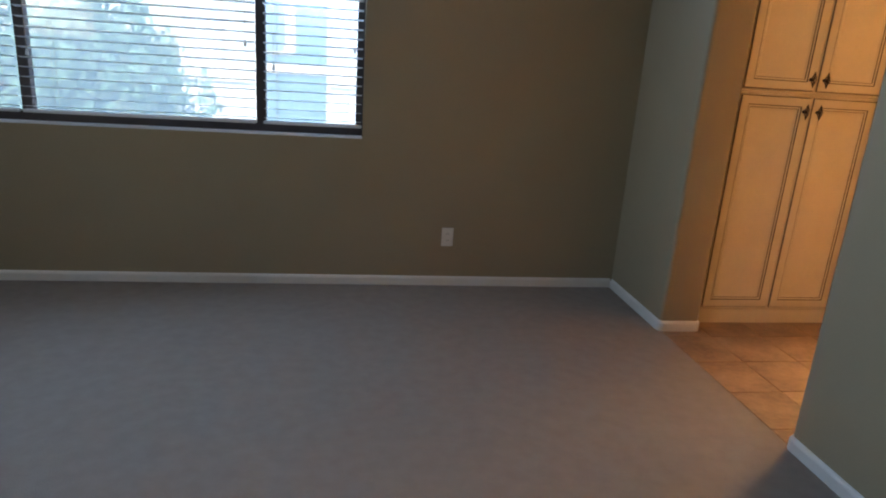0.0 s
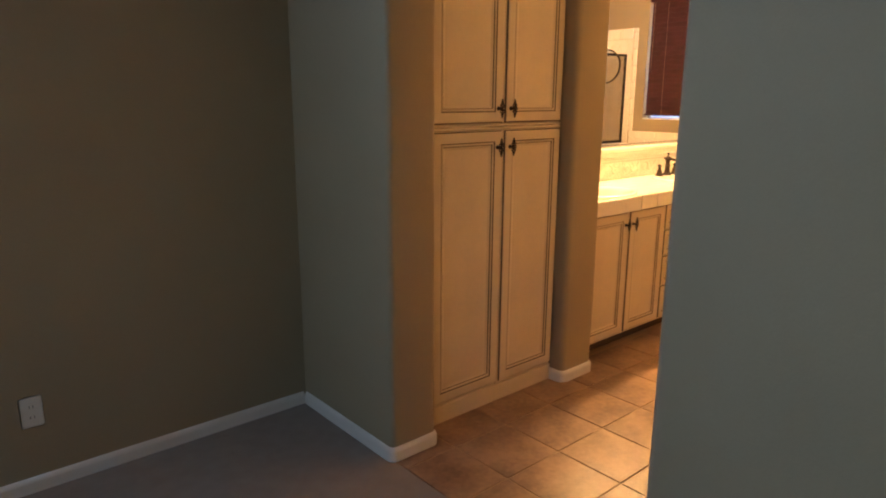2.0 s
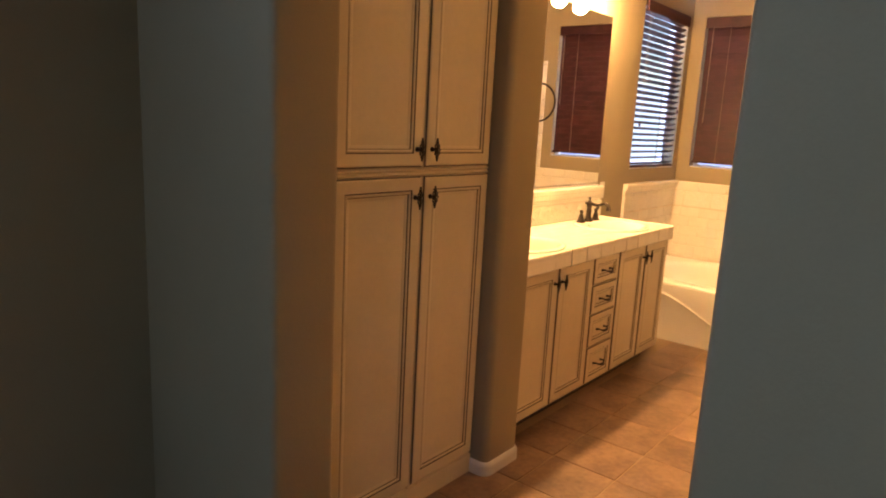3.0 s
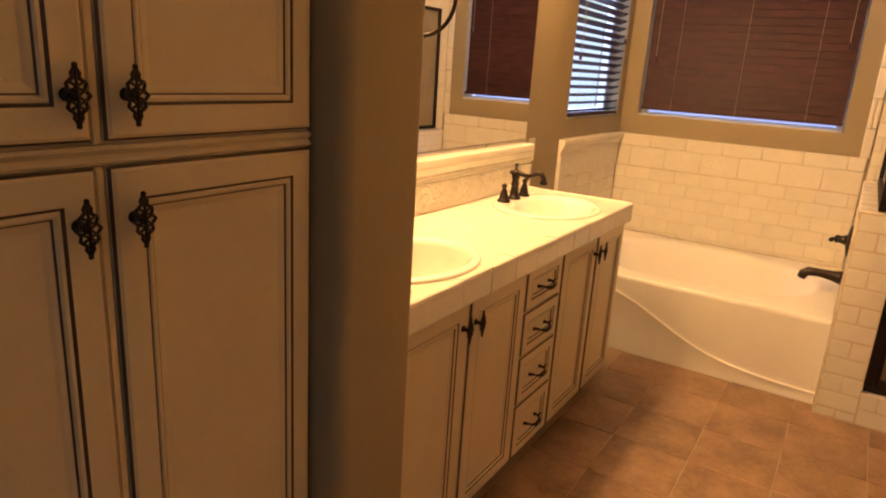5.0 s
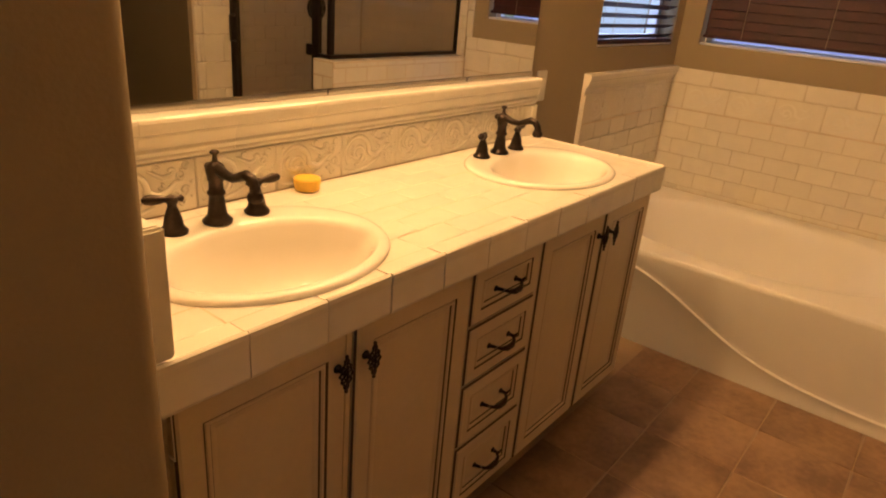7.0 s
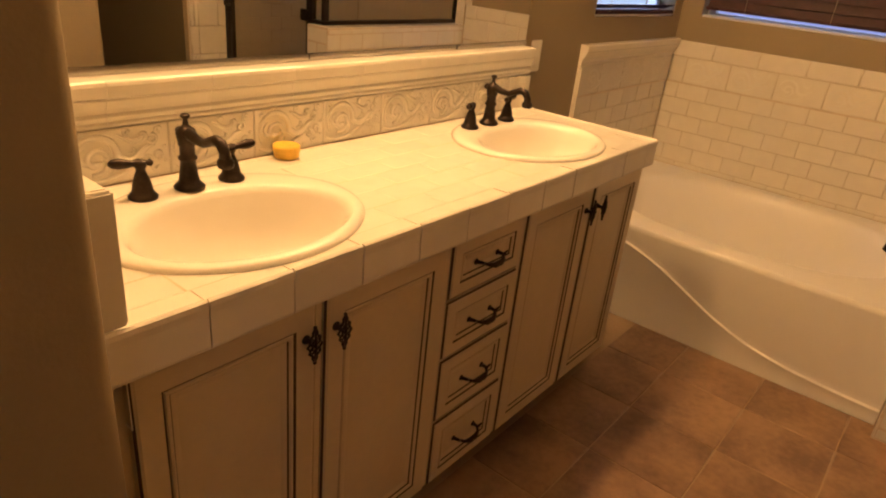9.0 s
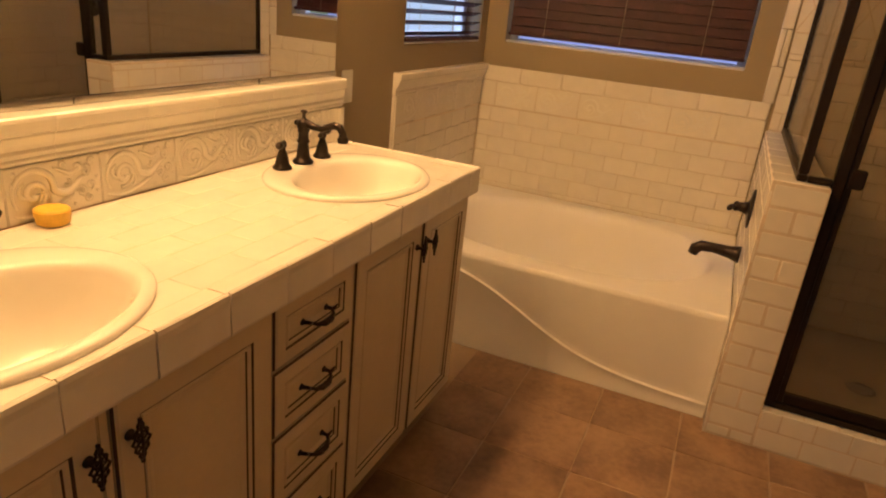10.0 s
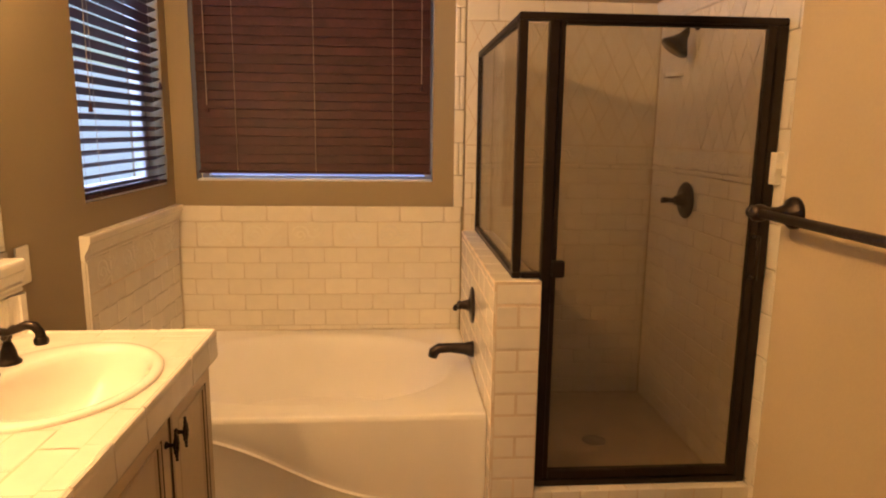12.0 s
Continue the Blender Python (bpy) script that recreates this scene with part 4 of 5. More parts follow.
def vanity_light(cx):
    top = thing("vanity_light", Matrix.Translation((cx, NW, LAMP_Z)), "bronze bar vanity light with three glowing glass shades above the mirror", "wall lamp", "vanity lights")
    boxpart("back_plate", (-0.10, 0.10, -0.025, -0.001, 0.08, 0.20), BRONZE, top, 0.006)
    bm = bmesh.new()
    tube(bm, [(-0.34, -0.075, 0.145), (0.34, -0.075, 0.145)], 0.010, 10)
    tube(bm, [(0, -0.02, 0.145), (0, -0.075, 0.145)], 0.012, 10)
    part("bar", bm, BRONZE, top, smooth=True)
    for dx in (-0.27, 0, 0.27):
        bm = bmesh.new()
        tube(bm, [(dx, -0.075, 0.145), (dx, -0.12, 0.155), (dx, -0.165, 0.13), (dx, -0.165, 0.095)], 0.007, 8)
        lathe(bm, [(0.0, 0.105), (0.022, 0.105), (0.030, 0.092), (0.031, 0.082)], 16, Matrix.Translation((dx, -0.165, 0)))
        arm = part("arm", bm, BRONZE, top, smooth=True)
        sh = new("shade", SHADE)
        sh.parent = arm
        sh.matrix_basis = Matrix.Translation((dx, -0.165, 0))
        tagged(sh, "glowing frosted glass shade")
    return top


vanity_light(5.3)
vanity_light(6.2)

# ring on the pier
ringt = thing("towel_ring", Matrix.Translation((4.845, 4.972, 1.642)), "dark bronze towel ring hung on the pier above the counter", "towel ring")
bm = bmesh.new()
lathe(bm, [(0, 0.012), (0.018, 0.011), (0.026, 0.005), (0.027, 0)], 18, Matrix.Rotation(radians(90), 4, "Y"))
tube(bm, [(0.008, 0, 0), (0.092, 0, 0)], [0.009, 0.008], 10)
part("post", bm, BRONZE, ringt, smooth=True)
bm = bmesh.new()
tube(bm, [(0.087, 0.078 * math.sin(a), -0.078 + 0.078 * math.cos(a)) for a in np.linspace(0.02, 2 * math.pi - 0.02, 40)], 0.0045, 8)
part("ring", bm, BRONZE, ringt, smooth=True)


def plate(name, label, m, kind):
    top = thing(name, m, label, kind)
    boxpart("cover_plate", (-0.036, 0.036, -0.006, 0, -0.058, 0.058), PLASTIC, top, 0.003)
    if kind == "outlet":
        for dz in (-0.02, 0.02):
            sock = boxpart("socket", (-0.017, 0.017, -0.0085, -0.0062, dz - 0.014, dz + 0.014), PLASTIC, top, 0.002)
            for dx in (-0.006, 0.006):
                boxpart("slot", (dx - 0.001, dx + 0.001, -0.009, -0.0086, dz - 0.004, dz + 0.006), TOE, sock)
    else:
        boxpart("rocker", (-0.017, 0.017, -0.010, -0.0062, -0.033, 0.033), PLASTIC, top, 0.002)
    return top


plate("wall_outlet", "white duplex outlet low on the taupe bedroom wall", Matrix.Translation((2.422, NW, 0.312)), "outlet")
plate("light_switch", "white rocker switch beside the mirror", Matrix.Translation((6.748, NW, 1.050)), "switch")

# towel bar on the partition
bar = thing("towel_bar", Matrix.Translation((0, CW, 1.315)), "oil-rubbed bronze towel bar on the painted partition", "towel bar")
bm = bmesh.new()
tube(bm, [(5.26, 0.07, 0), (5.93, 0.07, 0)], 0.0085, 12)
part("rail", bm, BRONZE, bar, smooth=True)
for x in (5.295, 5.915):
    bm = bmesh.new()
    lathe(bm, [(0, 0), (0.030, 0), (0.030, 0.006), (0.026, 0.011), (0.016, 0.018), (0.011, 0.035), (0.011, 0.052), (0.014, 0.058), (0.016, 0.068), (0.014, 0.079), (0.006, 0.083), (0, 0.084)], 20, Matrix.Translation((x, 0.0, 0)) @ Matrix.Rotation(radians(-90), 4, "X"))
    lathe(bm, [(0, 0), (0.010, 0.002), (0.012, 0.010), (0.008, 0.018), (0, 0.02)], 14, Matrix.Translation((x + (0.012 if x > 5.5 else -0.012), 0.07, 0)) @ Matrix.Rotation(radians(90 if x > 5.5 else -90), 4, "Y"))
    part("post", bm, BRONZE, bar, smooth=True)

# ---- tub ----
TUBX, TUBY0, TUBZ = 7.045, 4.108, 0.420
tub = thing("bath_tub", Matrix(), "white oval garden tub with a curved ridge on its apron", "bathtub")
bm = bmesh.new()
seg = 64
cx, cy = (TUBX + EW) / 2 + 0.02, (TUBY0 + NW) / 2
X0, X1, Y0, Y1 = TUBX, EW - 0.002, TUBY0, NW - 0.002
def rect_ring(x0, x1, y0, y1, z):
    out = []
    for k in range(seg):
        a = 2 * math.pi * k / seg
        c, s = math.cos(a), math.sin(a)
        t = 1 / max(abs(c), abs(s))
        out.append(bm.verts.new(((x0 + x1) / 2 + (x1 - x0) / 2 * c * t, (y0 + y1) / 2 + (y1 - y0) / 2 * s * t, z)))
    return out
def oval(a, b, z, dy=0.0, p=2.3):
    out = []
    for k in range(seg):
        t = 2 * math.pi * k / seg
        c, s = math.cos(t), math.sin(t)
        out.append(bm.verts.new((cx + a * math.copysign(abs(c) ** (2 / p), c), cy + dy + b * math.copysign(abs(s) ** (2 / p), s), z)))
    return out
rs = [rect_ring(X0 + 0.008, X1, Y0, Y1, TUBZ - 0.003), rect_ring(X0 + 0.015, X1 - 0.002, Y0 + 0.002, Y1 - 0.002, TUBZ), rect_ring(X0 + 0.026, X1 - 0.006, Y0 + 0.006, Y1 - 0.006, TUBZ), oval(0.455, 0.640, TUBZ + 0.001), oval(0.448, 0.633, TUBZ - 0.0005), oval(0.438, 0.622, TUBZ - 0.005), oval(0.426, 0.608, TUBZ - 0.018), oval(0.416, 0.596, TUBZ - 0.04), oval(0.395, 0.570, TUBZ - 0.10), oval(0.37, 0.53, TUBZ - 0.22), oval(0.34, 0.48, TUBZ - 0.30), oval(0.26, 0.40, TUBZ - 0.335), oval(0.1, 0.2, TUBZ - 0.342)]
for a, b in zip(rs, rs[1:]):
    for i in range(seg):
        bm.faces.new((a[i], a[(i + 1) % seg], b[(i + 1) % seg], b[i]))
bm.faces.new(rs[-1])
basin_ob = part("basin", bm, ACRYL, tub, smooth=True)
basin_ob.data.set_sharp_from_angle(angle=radians(40))


def ridge(y):
    """The height of the apron's ridge."""
    t = (y - TUBY0) / (NW - TUBY0)
    return 0.052 + 0.332 / (1 + math.exp(-(t - 0.52) * 9.0))


bm = bmesh.new()
cols = []
n = 60
for i in range(n + 1):
    y = TUBY0 + (NW - 0.002 - TUBY0) * i / n
    c = ridge(y)
    pts = [(0.0, 0.0), (0.0, 0.012), (0.002, 0.02), (0.002, c - 0.010), (0.000, c - 0.005), (-0.002, c - 0.001), (0.001, c + 0.003), (0.006, c + 0.005), (0.007, c + 0.008), (0.006, c + 0.03), (0.0005, TUBZ - 0.024), (0.002, TUBZ - 0.010), (0.008, TUBZ - 0.003)]
    cols.append([bm.verts.new((TUBX + d, y, max(z, 0.0))) for d, z in pts])
for a, b in zip(cols, cols[1:]):
    for i in range(len(a) - 1):
        bm.faces.new((a[i], a[i + 1], b[i + 1], b[i]))
part("apron", bm, ACRYL, tub, smooth=True)
bm = bmesh.new()
lathe(bm, [(0, 0.006), (0.02, 0.005), (0.024, 0)], 18, Matrix.Translation((cx, TUBY0 + 0.245, TUBZ - 0.337)))
part("drain", bm, BRONZE, tub, smooth=True)

ty = TUBY0 - 0.002
valve = thing("tub_valve", Matrix.Translation((7.56, ty, 0.70)), "dark bronze tub valve with lever on the tiled half wall", "valve")
bm = bmesh.new()
lathe(bm, [(0, 0), (0.080, 0), (0.081, 0.004), (0.074, 0.010), (0.05, 0.014), (0.028, 0.018), (0.022, 0.030), (0.018, 0.05), (0.021, 0.055), (0.021, 0.062), (0.014, 0.07), (0, 0.072)], 28, Matrix.Rotation(radians(-90), 4, "X"))
part("escutcheon", bm, BRONZE, valve, smooth=True)
bm = bmesh.new()
tube(bm, [(0, 0.06, 0), (-0.02, 0.075, 0.002), (-0.05, 0.082, 0.006), (-0.072, 0.084, 0.004)], [0.010, 0.010, 0.009, 0.011], 12)
part("lever", bm, BRONZE, valve, smooth=True)
spout = thing("tub_spout", Matrix.Translation((7.52, ty, 0.512)), "dark bronze tub spout on the tiled half wall", "spout")
bm = bmesh.new()
tube(bm, [(0, 0, 0), (0, 0.012, 0), (0, 0.04, 0.002), (0, 0.10, 0.006), (0, 0.15, 0.004), (0, 0.172, -0.012), (0, 0.178, -0.035)], [0.036, 0.034, 0.026, 0.021, 0.023, 0.024, 0.021], 18)
part("spout_body", bm, BRONZE, spout, smooth=True)

# ---- tiling round the tub ----
surround = structure(thing("tub_surround", Matrix(), "cream subway tile surround with relief row and moulded cap", "tiled wall"))
boxpart("grout_bed", (EW - 0.004, EW - 0.0005, TUBY0 + 0.003, NW - 0.001, TUBZ - 0.03, 1.066), GROUT, surround)
boxpart("grout_bed", (7.105, EW - 0.005, NW - 0.004, NW - 0.0005, TUBZ - 0.25, 1.066), GROUT, surround)
me_ = plane_frame((EW - 0.004, NW - 0.010, 0), (0, -1, 0), (-1, 0, 0))
boxpart("grout_bed", (EW - 0.0095, EW - 0.0042, TUBY0 + 0.003, NW - 0.010, 0.856, 1.065), GROUT, surround)
boxpart("grout_bed", (7.126, EW - 0.010, NW - 0.0095, NW - 0.0042, 0.856, 1.065), GROUT, surround)
LE = NW - 0.010 - TUBY0 - 0.002
mn = plane_frame((7.125, NW - 0.004, 0), (1, 0, 0), (0, -1, 0))
LN = EW - 0.012 - 7.125
Z0 = TUBZ + 0.003
for m, l, sh in ((me_, LE, 0.083), (mn, LN, 0.6)):
    tiles(surround, m, 0, l, Z0, 0.4475, 0.163, 0.083, shift=sh)
    tiles(surround, m, 0, l, 0.4475, 0.8625, 0.163, 0.083, shift=sh + 0.5)
    tiles(surround, m, 0, l, 0.8625, 0.992, 0.2265, 0.1295, shift=0.618 if m is me_ else 0.2, t=0.009)
    if m is me_:
        tiles(surround, m, 0, l, 0.992, 1.073, 0.2240, 0.081, shift=0.055, t=0.010, edge=0.006)
for m, us, flatness in ((mn, (0.06, 0.283, 0.505, 0.727), 0.22), (me_, (0.092, 0.3185, 0.545, 0.7715, 0.998), 0.2)):
    for u in us:
        rl = new("scroll_relief", RELIEF)
        rl.parent = surround
        rl.matrix_basis = m @ Matrix.Translation((u, 0.872, 0.0086)) @ Matrix.Rotation(radians(-90), 4, "X") @ Matrix.Diagonal((0.98, flatness, 0.98, 1))
boxpart("edge_trim", (7.095, 7.122, NW - 0.022, NW - 0.001, TUBZ - 0.02, 0.9895), TILE, surround, 0.006)
crown = [(NW - 0.001, 0.990), (NW - 0.014, 0.990), (NW - 0.016, 0.999), (NW - 0.013, 1.006), (NW - 0.017, 1.014), (NW - 0.026, 1.028), (NW - 0.032, 1.042), (NW - 0.033, 1.048), (NW - 0.037, 1.052), (NW - 0.038, 1.072), (NW - 0.034, 1.079), (NW - 0.001, 1.079)]
x = 7.100
while x < EW - 0.03:
    b = min(x + 0.205, EW - 0.013)
    bm = bmesh.new()
    extrude_profile(bm, crown, Matrix(((0, 0, 1, x + 0.0005), (1, 0, 0, 0), (0, 1, 0, 0), (0, 0, 0, 1))), b - x - 0.001)
    part("crown_tile", bm, TILE, surround)
    x = b

# ---- half wall, curb, shower ----
PX, PY0, PY1, PZ = 6.955, 3.939, 4.100, 0.949
pony = structure(thing("half_wall", Matrix(), "cream tiled half wall between tub and shower", "half wall"))
boxpart("core", (PX + 0.0014, EW - 0.002, PY0 + 0.0015, PY1 + 0.0048, 0, PZ - 0.0035), GROUT, pony)
tiles(pony, plane_frame((PX + 0.008, PY1 - 0.001, 0), (0, -1, 0), (-1, 0, 0)), 0, 0.160, 0.047, PZ - 0.010, 0.163, 0.0815, t=0.008, edge=0.006, bond=0.5)
tiles(pony, plane_frame((PX + 0.008, PY1 - 0.001, 0), (0, -1, 0), (-1, 0, 0)), 0, 0.160, 0.004, 0.047, 0.163, 0.0815, t=0.008, edge=0.006, shift=0.5)
tiles(pony, plane_frame((EW - 0.014, PY1 - 0.002, 0), (-1, 0, 0), (0, 1, 0)), 0, EW - 0.014 - PX, TUBZ + 0.003, PZ - 0.010, 0.163, 0.0815, t=0.008, edge=0.003)
tiles(pony, plane_frame((PX + 0.008, PY1 - 0.002, 0), (-1, 0, 0), (0, 1, 0)), -0.085, 0.008, 0.004, TUBZ, 0.163, 0.0815, t=0.008)
tiles(pony, plane_frame((PX, PY0 + 0.008, 0), (1, 0, 0), (0, -1, 0)), 0.10, EW - 0.014 - PX, 0.06, PZ - 0.010, 0.163, 0.0815, t=0.008)
tiles(pony, plane_frame((PX + 0.002, PY0 + 0.002, PZ - 0.012), (1, 0, 0), (0, 0, 1)), 0, EW - 0.014 - PX, 0, PY1 - PY0 + 0.004, 0.163, 0.17, t=0.011, edge=0.003, shift=0.2)

CB0, CB1 = 6.955, 7.075
curb = structure(thing("shower_curb", Matrix(), "cream tiled shower curb", "curb"))
boxpart("core", (CB0 + 0.0022, CB1 - 0.008, SH, PY0, 0, 0.1505), GROUT, curb)
mc = plane_frame((CB0 + 0.008, PY0 - 0.002, 0), (0, -1, 0), (-1, 0, 0))
tiles(curb, mc, 0, PY0 - SH - 0.004, 0.004, 0.080, 0.163, 0.0765, t=0.007, edge=0.003, shift=0.1)
tiles(curb, mc, 0, PY0 - SH - 0.004, 0.080, 0.154, 0.108, 0.075, t=0.007, edge=0.003, shift=0.4)
tiles(curb, plane_frame((CB0 + 0.002, SH + 0.003, 0.142), (0, 1, 0), (0, 0, 1)) @ Matrix.Translation((0, -0.112, 0)), 0, PY0 - SH - 0.005, 0, 0.112, 0.108, 0.112, t=0.012, edge=0.005, shift=0.6)
structure(boxpart("shower_floor", (CB1 - 0.008, EW - 0.005, SH + 0.003, PY0 + 0.006, -0.002, 0.05), PAN), "cream shower pan", "shower floor")
bm = bmesh.new()
lathe(bm, [(0, 0.003), (0.05, 0.003), (0.055, 0)], 24, Matrix.Translation((7.55, 3.53, 0.051)))
part("shower_drain", bm, CHROME, None, "round metal shower drain", smooth=True)
tagged(bpy.data.objects["shower_drain"], category="drain")

sw = structure(thing("shower_tiling", Matrix(), "cream shower tiling with subway courses, relief band and diamond field", "tiled wall"))
STOP = 2.09
boxpart("grout_bed", (EW - 0.004, EW - 0.0005, SH + 0.005, 4.095, 0.05, STOP), GROUT, sw)
boxpart("grout_bed", (6.745, EW - 0.005, SH + 0.0005, SH + 0.004, 0.004, STOP), GROUT, sw)
fe = plane_frame((EW - 0.004, 4.095, 0), (0, -1, 0), (-1, 0, 0))
fs = plane_frame((EW - 0.012, SH + 0.004, 0), (-1, 0, 0), (0, 1, 0))
LE2, LS2 = 4.095 - SH - 0.012, EW - 0.012 - 7.075


def diamonds(m, l, v0, v1, pu=0.105, pv=0.21):
    """Diamond tiles cut square at the edges of their field."""
    lo, hi = [], []
    r, v = 0, v0 - pv / 2
    while v < v1 + pv / 2:
        u = -(pu / 2 if r % 2 else 0)
        while u < l + pu:
            poly = [(u - pu / 2 + 0.0026, v), (u, v - pv / 2 + 0.0052), (u + pu / 2 - 0.0026, v), (u, v + pv / 2 - 0.0052)]
            for ax, lim_, sg in ((0, 0.001, 1), (0, l - 0.001, -1), (1, v0 + 0.001, 1), (1, v1 - 0.001, -1)):
                out = []
                for i in range(len(poly)):
                    p, q = poly[i], poly[(i + 1) % len(poly)]
                    dp, dq = sg * (p[ax] - lim_), sg * (q[ax] - lim_)
                    if dp >= 0:
                        out.append(p)
                    if dp * dq < 0:
                        t = dp / (dp - dq)
                        out.append((p[0] + t * (q[0] - p[0]), p[1] + t * (q[1] - p[1])))
                poly = out
                if len(poly) < 3:
                    break
            if len(poly) >= 3:
                bm = bmesh.new()
                a = [bm.verts.new((p, q, 0.0)) for p, q in poly]
                b = [bm.verts.new((p, q, 0.0026)) for p, q in poly]
                for i in range(len(a)):
                    bm.faces.new((a[i], a[(i + 1) % len(a)], b[(i + 1) % len(a)], b[i]))
                bm.faces.new(b)
                part("diamond_tile", bm, TILE, sw, at=m)
            u += pu
        r, v = r + 1, v + pv / 2


for m, l, top in ((fe, LE2, STOP), (fs, LS2, STOP)):
    tiles(sw, m, 0, l, 0.055, 1.195, 0.163, 0.0815, shift=0.25)
    tiles(sw, m, 0, l, 1.195, 1.270, 0.163, 0.075, shift=0.1)
    tiles(sw, m, 0, l, 1.270, 1.295, 0.163, 0.025, shift=0.4, t=0.010)
    tiles(sw, m, 0, l, 1.295, 1.385, 0.163, 0.090, shift=0.2, t=0.006, edge=0.004)
    for k in range(int(l / 0.163) - 1):
        rl = new("scroll_relief", RELIEF)
        rl.parent = sw
        rl.matrix_basis = m @ Matrix.Translation((0.137 + 0.163 * k, 1.300, 0.0056)) @ Matrix.Rotation(radians(-90), 4, "X") @ Matrix.Diagonal((0.72, 0.6, 0.7, 1))
    diamonds(m, l, 1.388, 1.985)
    tiles(sw, m, 0, l, 1.988, STOP, 0.222, 0.102, shift=0.3, t=0.009, edge=0.006)
tiles(sw, plane_frame((7.073, SH + 0.004, 0), (-1, 0, 0), (0, 1, 0)), 0, 0.265, 0.006, STOP - 0.1, 0.265, 0.163, t=0.008)
tiles(sw, plane_frame((6.806, SH + 0.004, 0), (-1, 0, 0), (0, 1, 0)), 0, 0.058, 0.006, STOP, 0.058, 0.163, t=0.018, edge=0.012)
tiles(sw, plane_frame((EW - 0.004, 4.098 + 0.055, 0), (0, -1, 0), (-1, 0, 0)), 0, 0.052, 1.070, STOP, 0.052, 0.163, t=0.008, edge=0.006)
shelf = thing("soap_shelf", Matrix.Translation((7.86, SH + 0.012, 1.715)), "small cream ceramic soap shelf on the shower wall", "shelf")
bm = bmesh.new()
extrude_profile(bm, [(-0.06, 0), (-0.055, 0.03), (-0.035, 0.055), (0, 0.065), (0.035, 0.055), (0.055, 0.03), (0.06, 0)], Matrix(), 0.018)
part("shelf_board", bm, TILE, shelf)

bm = bmesh.new()
crown_s = [(SH + 0.001, 1.992), (SH + 0.014, 1.992), (SH + 0.016, 2.002), (SH + 0.013, 2.010), (SH + 0.018, 2.020), (SH + 0.027, 2.036), (SH + 0.033, 2.052), (SH + 0.038, 2.060), (SH + 0.040, 2.082), (SH + 0.035, 2.092), (SH + 0.001, 2.094)]
extrude_profile(bm, crown_s, Matrix(((0, 0, 1, 6.748), (1, 0, 0, 0), (0, 1, 0, 0), (0, 0, 0, 1))), EW - 0.014 - 6.748)
part("crown_moulding", bm, TILE, sw)

# shower enclosure
DX = 7.005
enc = thing("shower_enclosure", Matrix(), "dark bronze framed glass shower enclosure on curb and half wall", "shower enclosure")
F = 0.016
def bar_box(nm, x0, x1, y0, y1, z0, z1, parent=enc):
    return boxpart(nm, (x0, x1, y0, y1, z0, z1), BFRAME, parent, 0.003)
HZ = 1.840
bar_box("header", DX - F, DX + F, SH + 0.014, 4.040, HZ - 0.026, HZ)
bar_box("sill_rail", DX - F, DX + F, SH + 0.050, PY0 - 0.004, 0.155, 0.180)
bar_box("wall_jamb", DX - F, DX + F, SH + 0.014, SH + 0.050, 0.155, HZ - 0.0265)
bar_box("corner_post", DX - F, DX + F, 4.010, 4.040, PZ + 0.0245, HZ - 0.0265)
bar_box("return_rail", DX - F, EW - 0.028, 4.010, 4.040, PZ + 0.001, PZ + 0.024)
bar_box("return_header", DX + F + 0.001, EW - 0.028, 4.010, 4.040, HZ - 0.026, HZ - 0.002)
bar_box("return_jamb", EW - 0.027, EW - 0.012, 4.012, 4.038, PZ + 0.001, HZ - 0.002)
bar_box("strike_post", DX - F - 0.004, DX + F, 3.905, 3.938, 0.1805, HZ - 0.0265)
bar_box("fixed_rail", DX - F, DX + F, 3.939, 4.009, PZ + 0.001, PZ + 0.020)
g = boxpart("fixed_pane", (DX - 0.003, DX + 0.003, 3.939, 4.009, PZ + 0.021, HZ - 0.033), SGLASS, enc)
g = boxpart("side_pane", (DX + F + 0.001, EW - 0.028, 4.022, 4.028, PZ + 0.025, HZ - 0.027), SGLASS, enc)
door = boxpart("door", (DX - 0.003, DX + 0.003, SH + 0.082, 3.884, 0.218, HZ - 0.036), SGLASS, enc, label="clear shower door pane")
for nm, lims in (("stile", (DX - 0.014, DX + 0.012, SH + 0.053, SH + 0.082, 0.184, HZ - 0.0262)), ("stile", (DX - 0.014, DX + 0.012, 3.884, 3.904, 0.184, HZ - 0.0262)), ("bottom_rail", (DX - 0.014, DX + 0.012, SH + 0.0825, 3.8835, 0.184, 0.218)), ("top_rail", (DX - 0.014, DX + 0.012, SH + 0.0825, 3.8835, HZ - 0.036, HZ - 0.0262))):
    boxpart(nm, lims, BFRAME, door, 0.003, "dark bronze door frame")
for z in (0.985,):
    boxpart("hinge", (DX - 0.034, DX - 0.0145, 3.858, 3.904, z - 0.03, z + 0.03), BFRAME, enc, 0.004, "dark bronze hinge block")
bm = bmesh.new()
tube(bm, [(DX - 0.014, SH + 0.068, 1.10), (DX - 0.05, SH + 0.068, 1.10), (DX - 0.05, SH + 0.068, 0.95), (DX - 0.014, SH + 0.068, 0.95)], 0.007, 8)
part("door_handle", bm, BFRAME, door, smooth=True)

sv = thing("shower_valve", Matrix.Translation((7.68, SH + 0.012, 1.155)), "dark bronze round shower valve with lever on the tiled wall", "valve")
bm = bmesh.new()
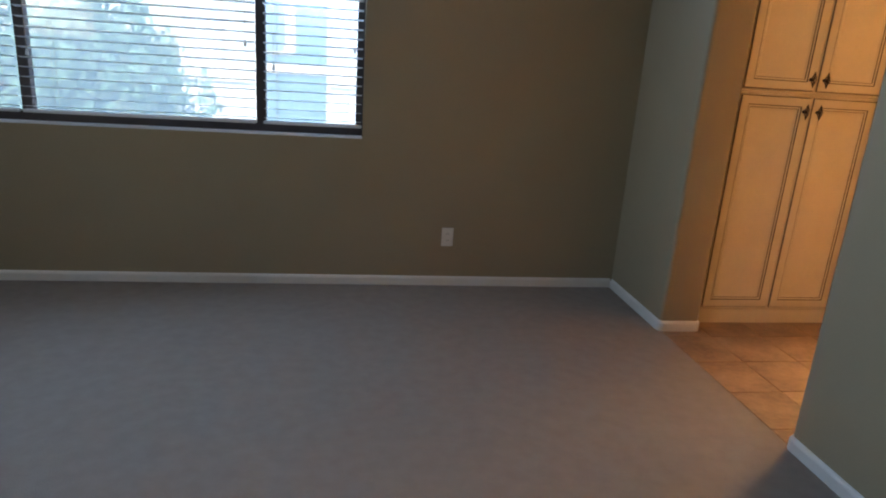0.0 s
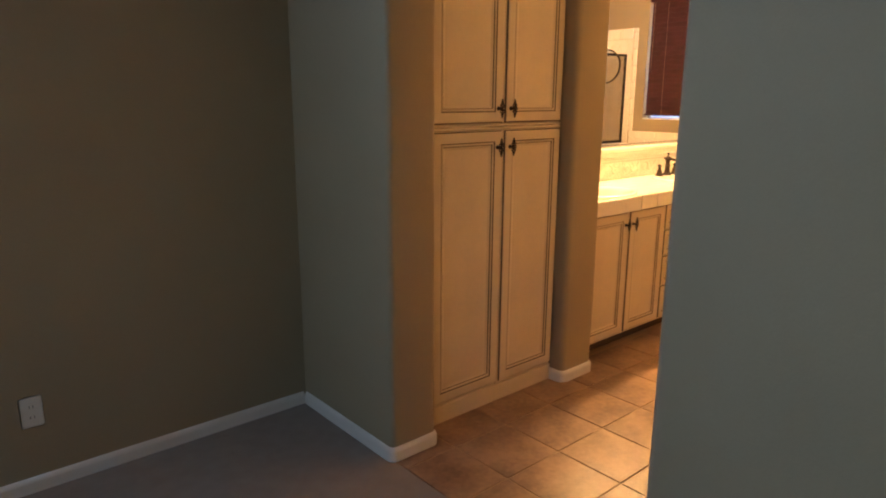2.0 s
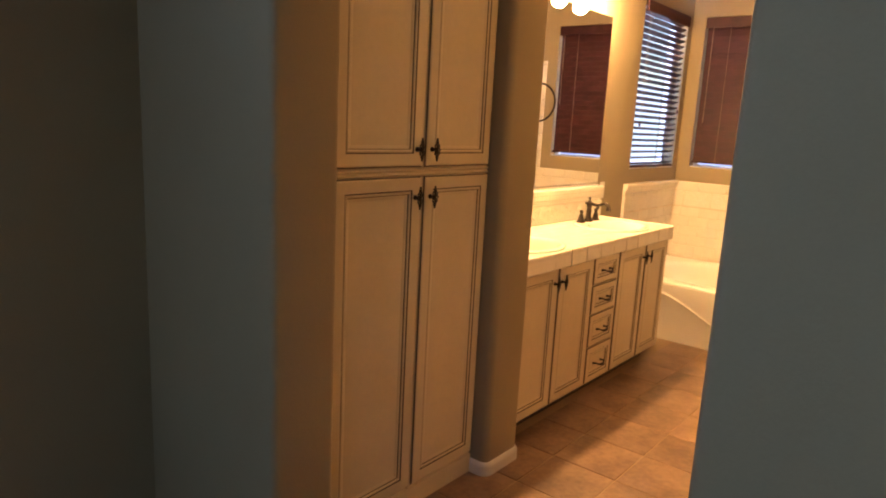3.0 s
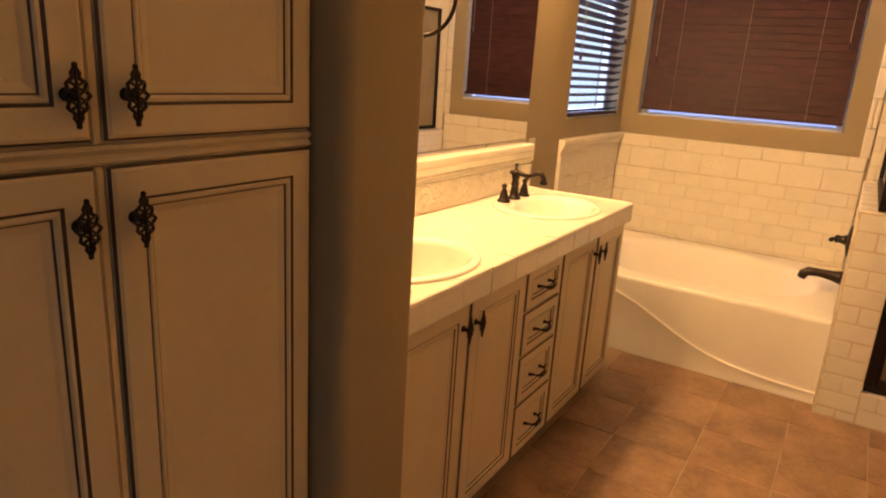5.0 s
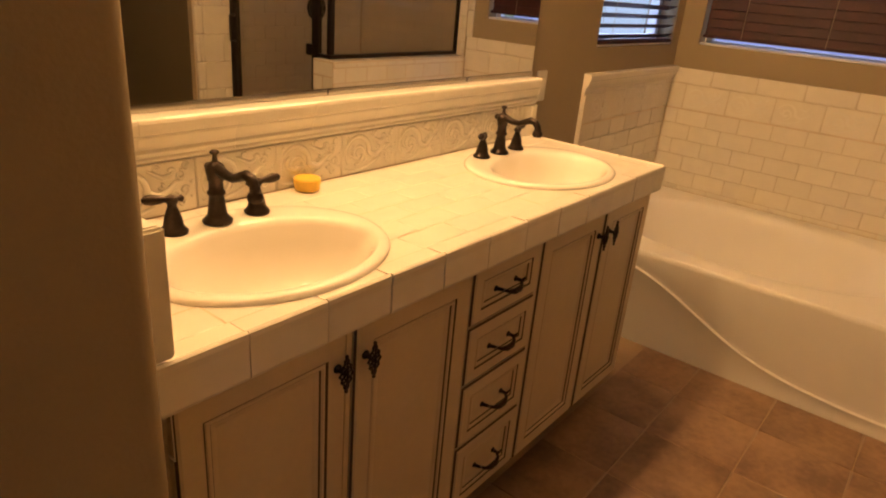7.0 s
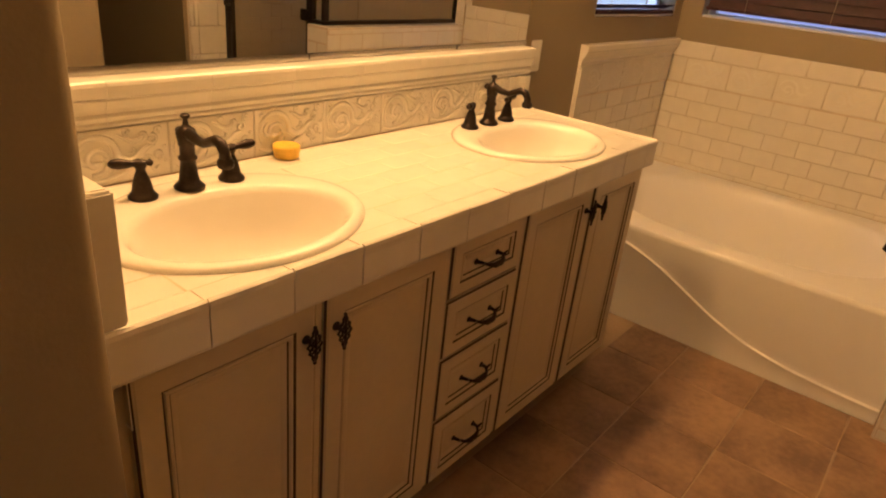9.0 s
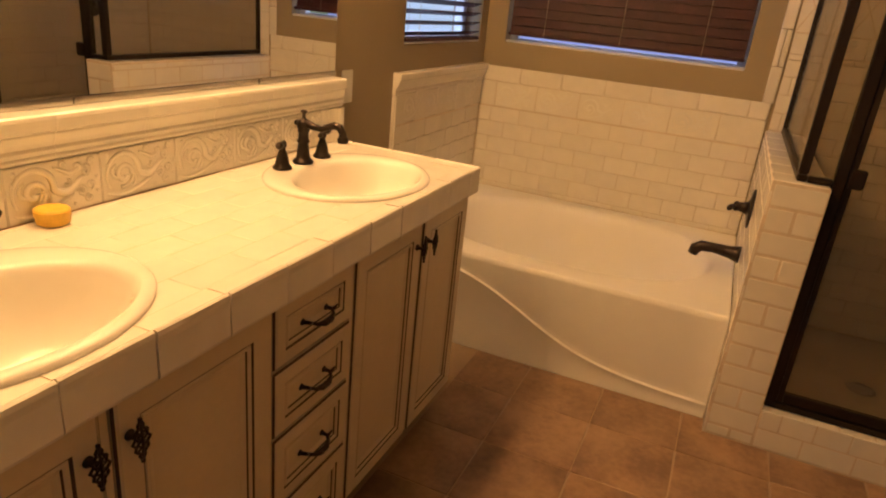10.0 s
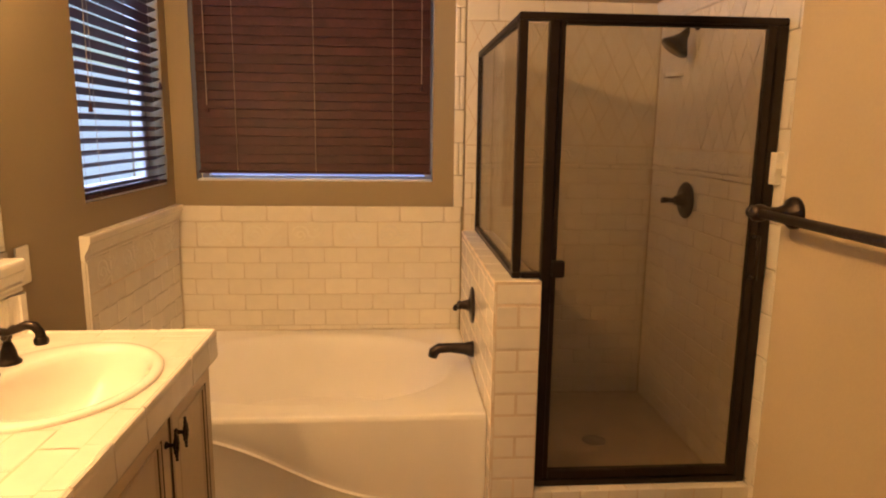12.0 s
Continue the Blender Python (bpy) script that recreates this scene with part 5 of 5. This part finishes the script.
lathe(bm, [(0, 0), (0.083, 0), (0.084, 0.004), (0.076, 0.011), (0.05, 0.015), (0.030, 0.018), (0.024, 0.034), (0.02, 0.05), (0.015, 0.058), (0, 0.06)], 32, Matrix.Rotation(radians(-90), 4, "X"))
part("escutcheon", bm, BRONZE, sv, smooth=True)
bm = bmesh.new()
tube(bm, [(0, 0.045, 0), (-0.01, 0.07, 0.0), (-0.03, 0.10, 0.004), (-0.04, 0.125, 0.004)], [0.014, 0.011, 0.011, 0.014], 12)
part("lever", bm, BRONZE, sv, smooth=True)
hd = thing("wall_shower", Matrix.Translation((7.69, SH + 0.012, 1.93)), "dark bronze bell-shaped shower head on a curved arm", "shower")
bm = bmesh.new()
lathe(bm, [(0, 0), (0.03, 0), (0.028, 0.006), (0.014, 0.012)], 18, Matrix.Rotation(radians(-90), 4, "X"))
tube(bm, [(0, 0, 0), (0, 0.025, 0.003), (0, 0.042, -0.010), (0, 0.052, -0.040)], 0.010, 12)
part("arm", bm, BRONZE, hd, smooth=True)
bm = bmesh.new()
lathe(bm, [(0, 0.01), (0.014, 0.008), (0.018, -0.008), (0.022, -0.022), (0.040, -0.050), (0.058, -0.072), (0.066, -0.084), (0.064, -0.092), (0.0, -0.094)], 28, Matrix.Translation((0, 0.050, -0.036)) @ Matrix.Rotation(radians(36), 4, "X"))
part("bell", bm, BRONZE, hd, smooth=True)

# carpet doorstop and small relief on the shower's edge
bm = bmesh.new()
extrude_profile(bm, [(-0.035, -0.055), (0.035, -0.055), (0.03, -0.02), (0.036, 0.0), (0.03, 0.02), (0.035, 0.055), (-0.035, 0.055)], plane_frame((6.985, SH + 0.013, 1.34), (-1, 0, 0), (0, 1, 0)), 0.022)
part("relief_block", bm, TILE, sw)

# ---- floor tiles ----
fm = Matrix.Translation((0, 0, -0.007))
rng = random.Random(11)
FT = 0.300
xs = [6.780 - FT * k for k in range(-1, 12)]
for ix in xs:
    for k in range(-9, 6):
        y0 = 4.481 + FT * k
        x0, x1, y1 = max(ix, BX + 0.014), min(ix + FT, EW), y0 + FT
        y0c, y1c = max(y0, 1.42), min(y1, 5.02)
        if x0 < 3.7:
            y0c = max(y0c, 3.74)
        if x1 > TUBX - 0.002:
            x1 = TUBX - 0.002 if y1c > 4.09 else min(x1, CB0 - 0.002) if y0c > 3.0 else x1
        if x1 - x0 < 0.02 or y1c - y0c < 0.02:
            continue
        ob = new("floor_tile", tile_mesh(x1 - x0 - 0.004, y1c - y0c - 0.004, 0.007, FLOOR, 0.002))
        ob.parent = subfloor
        ob.matrix_basis = Matrix.Translation((x0 + 0.002, y0c + 0.002, -0.0062 + rng.uniform(-0.0003, 0.0003)))
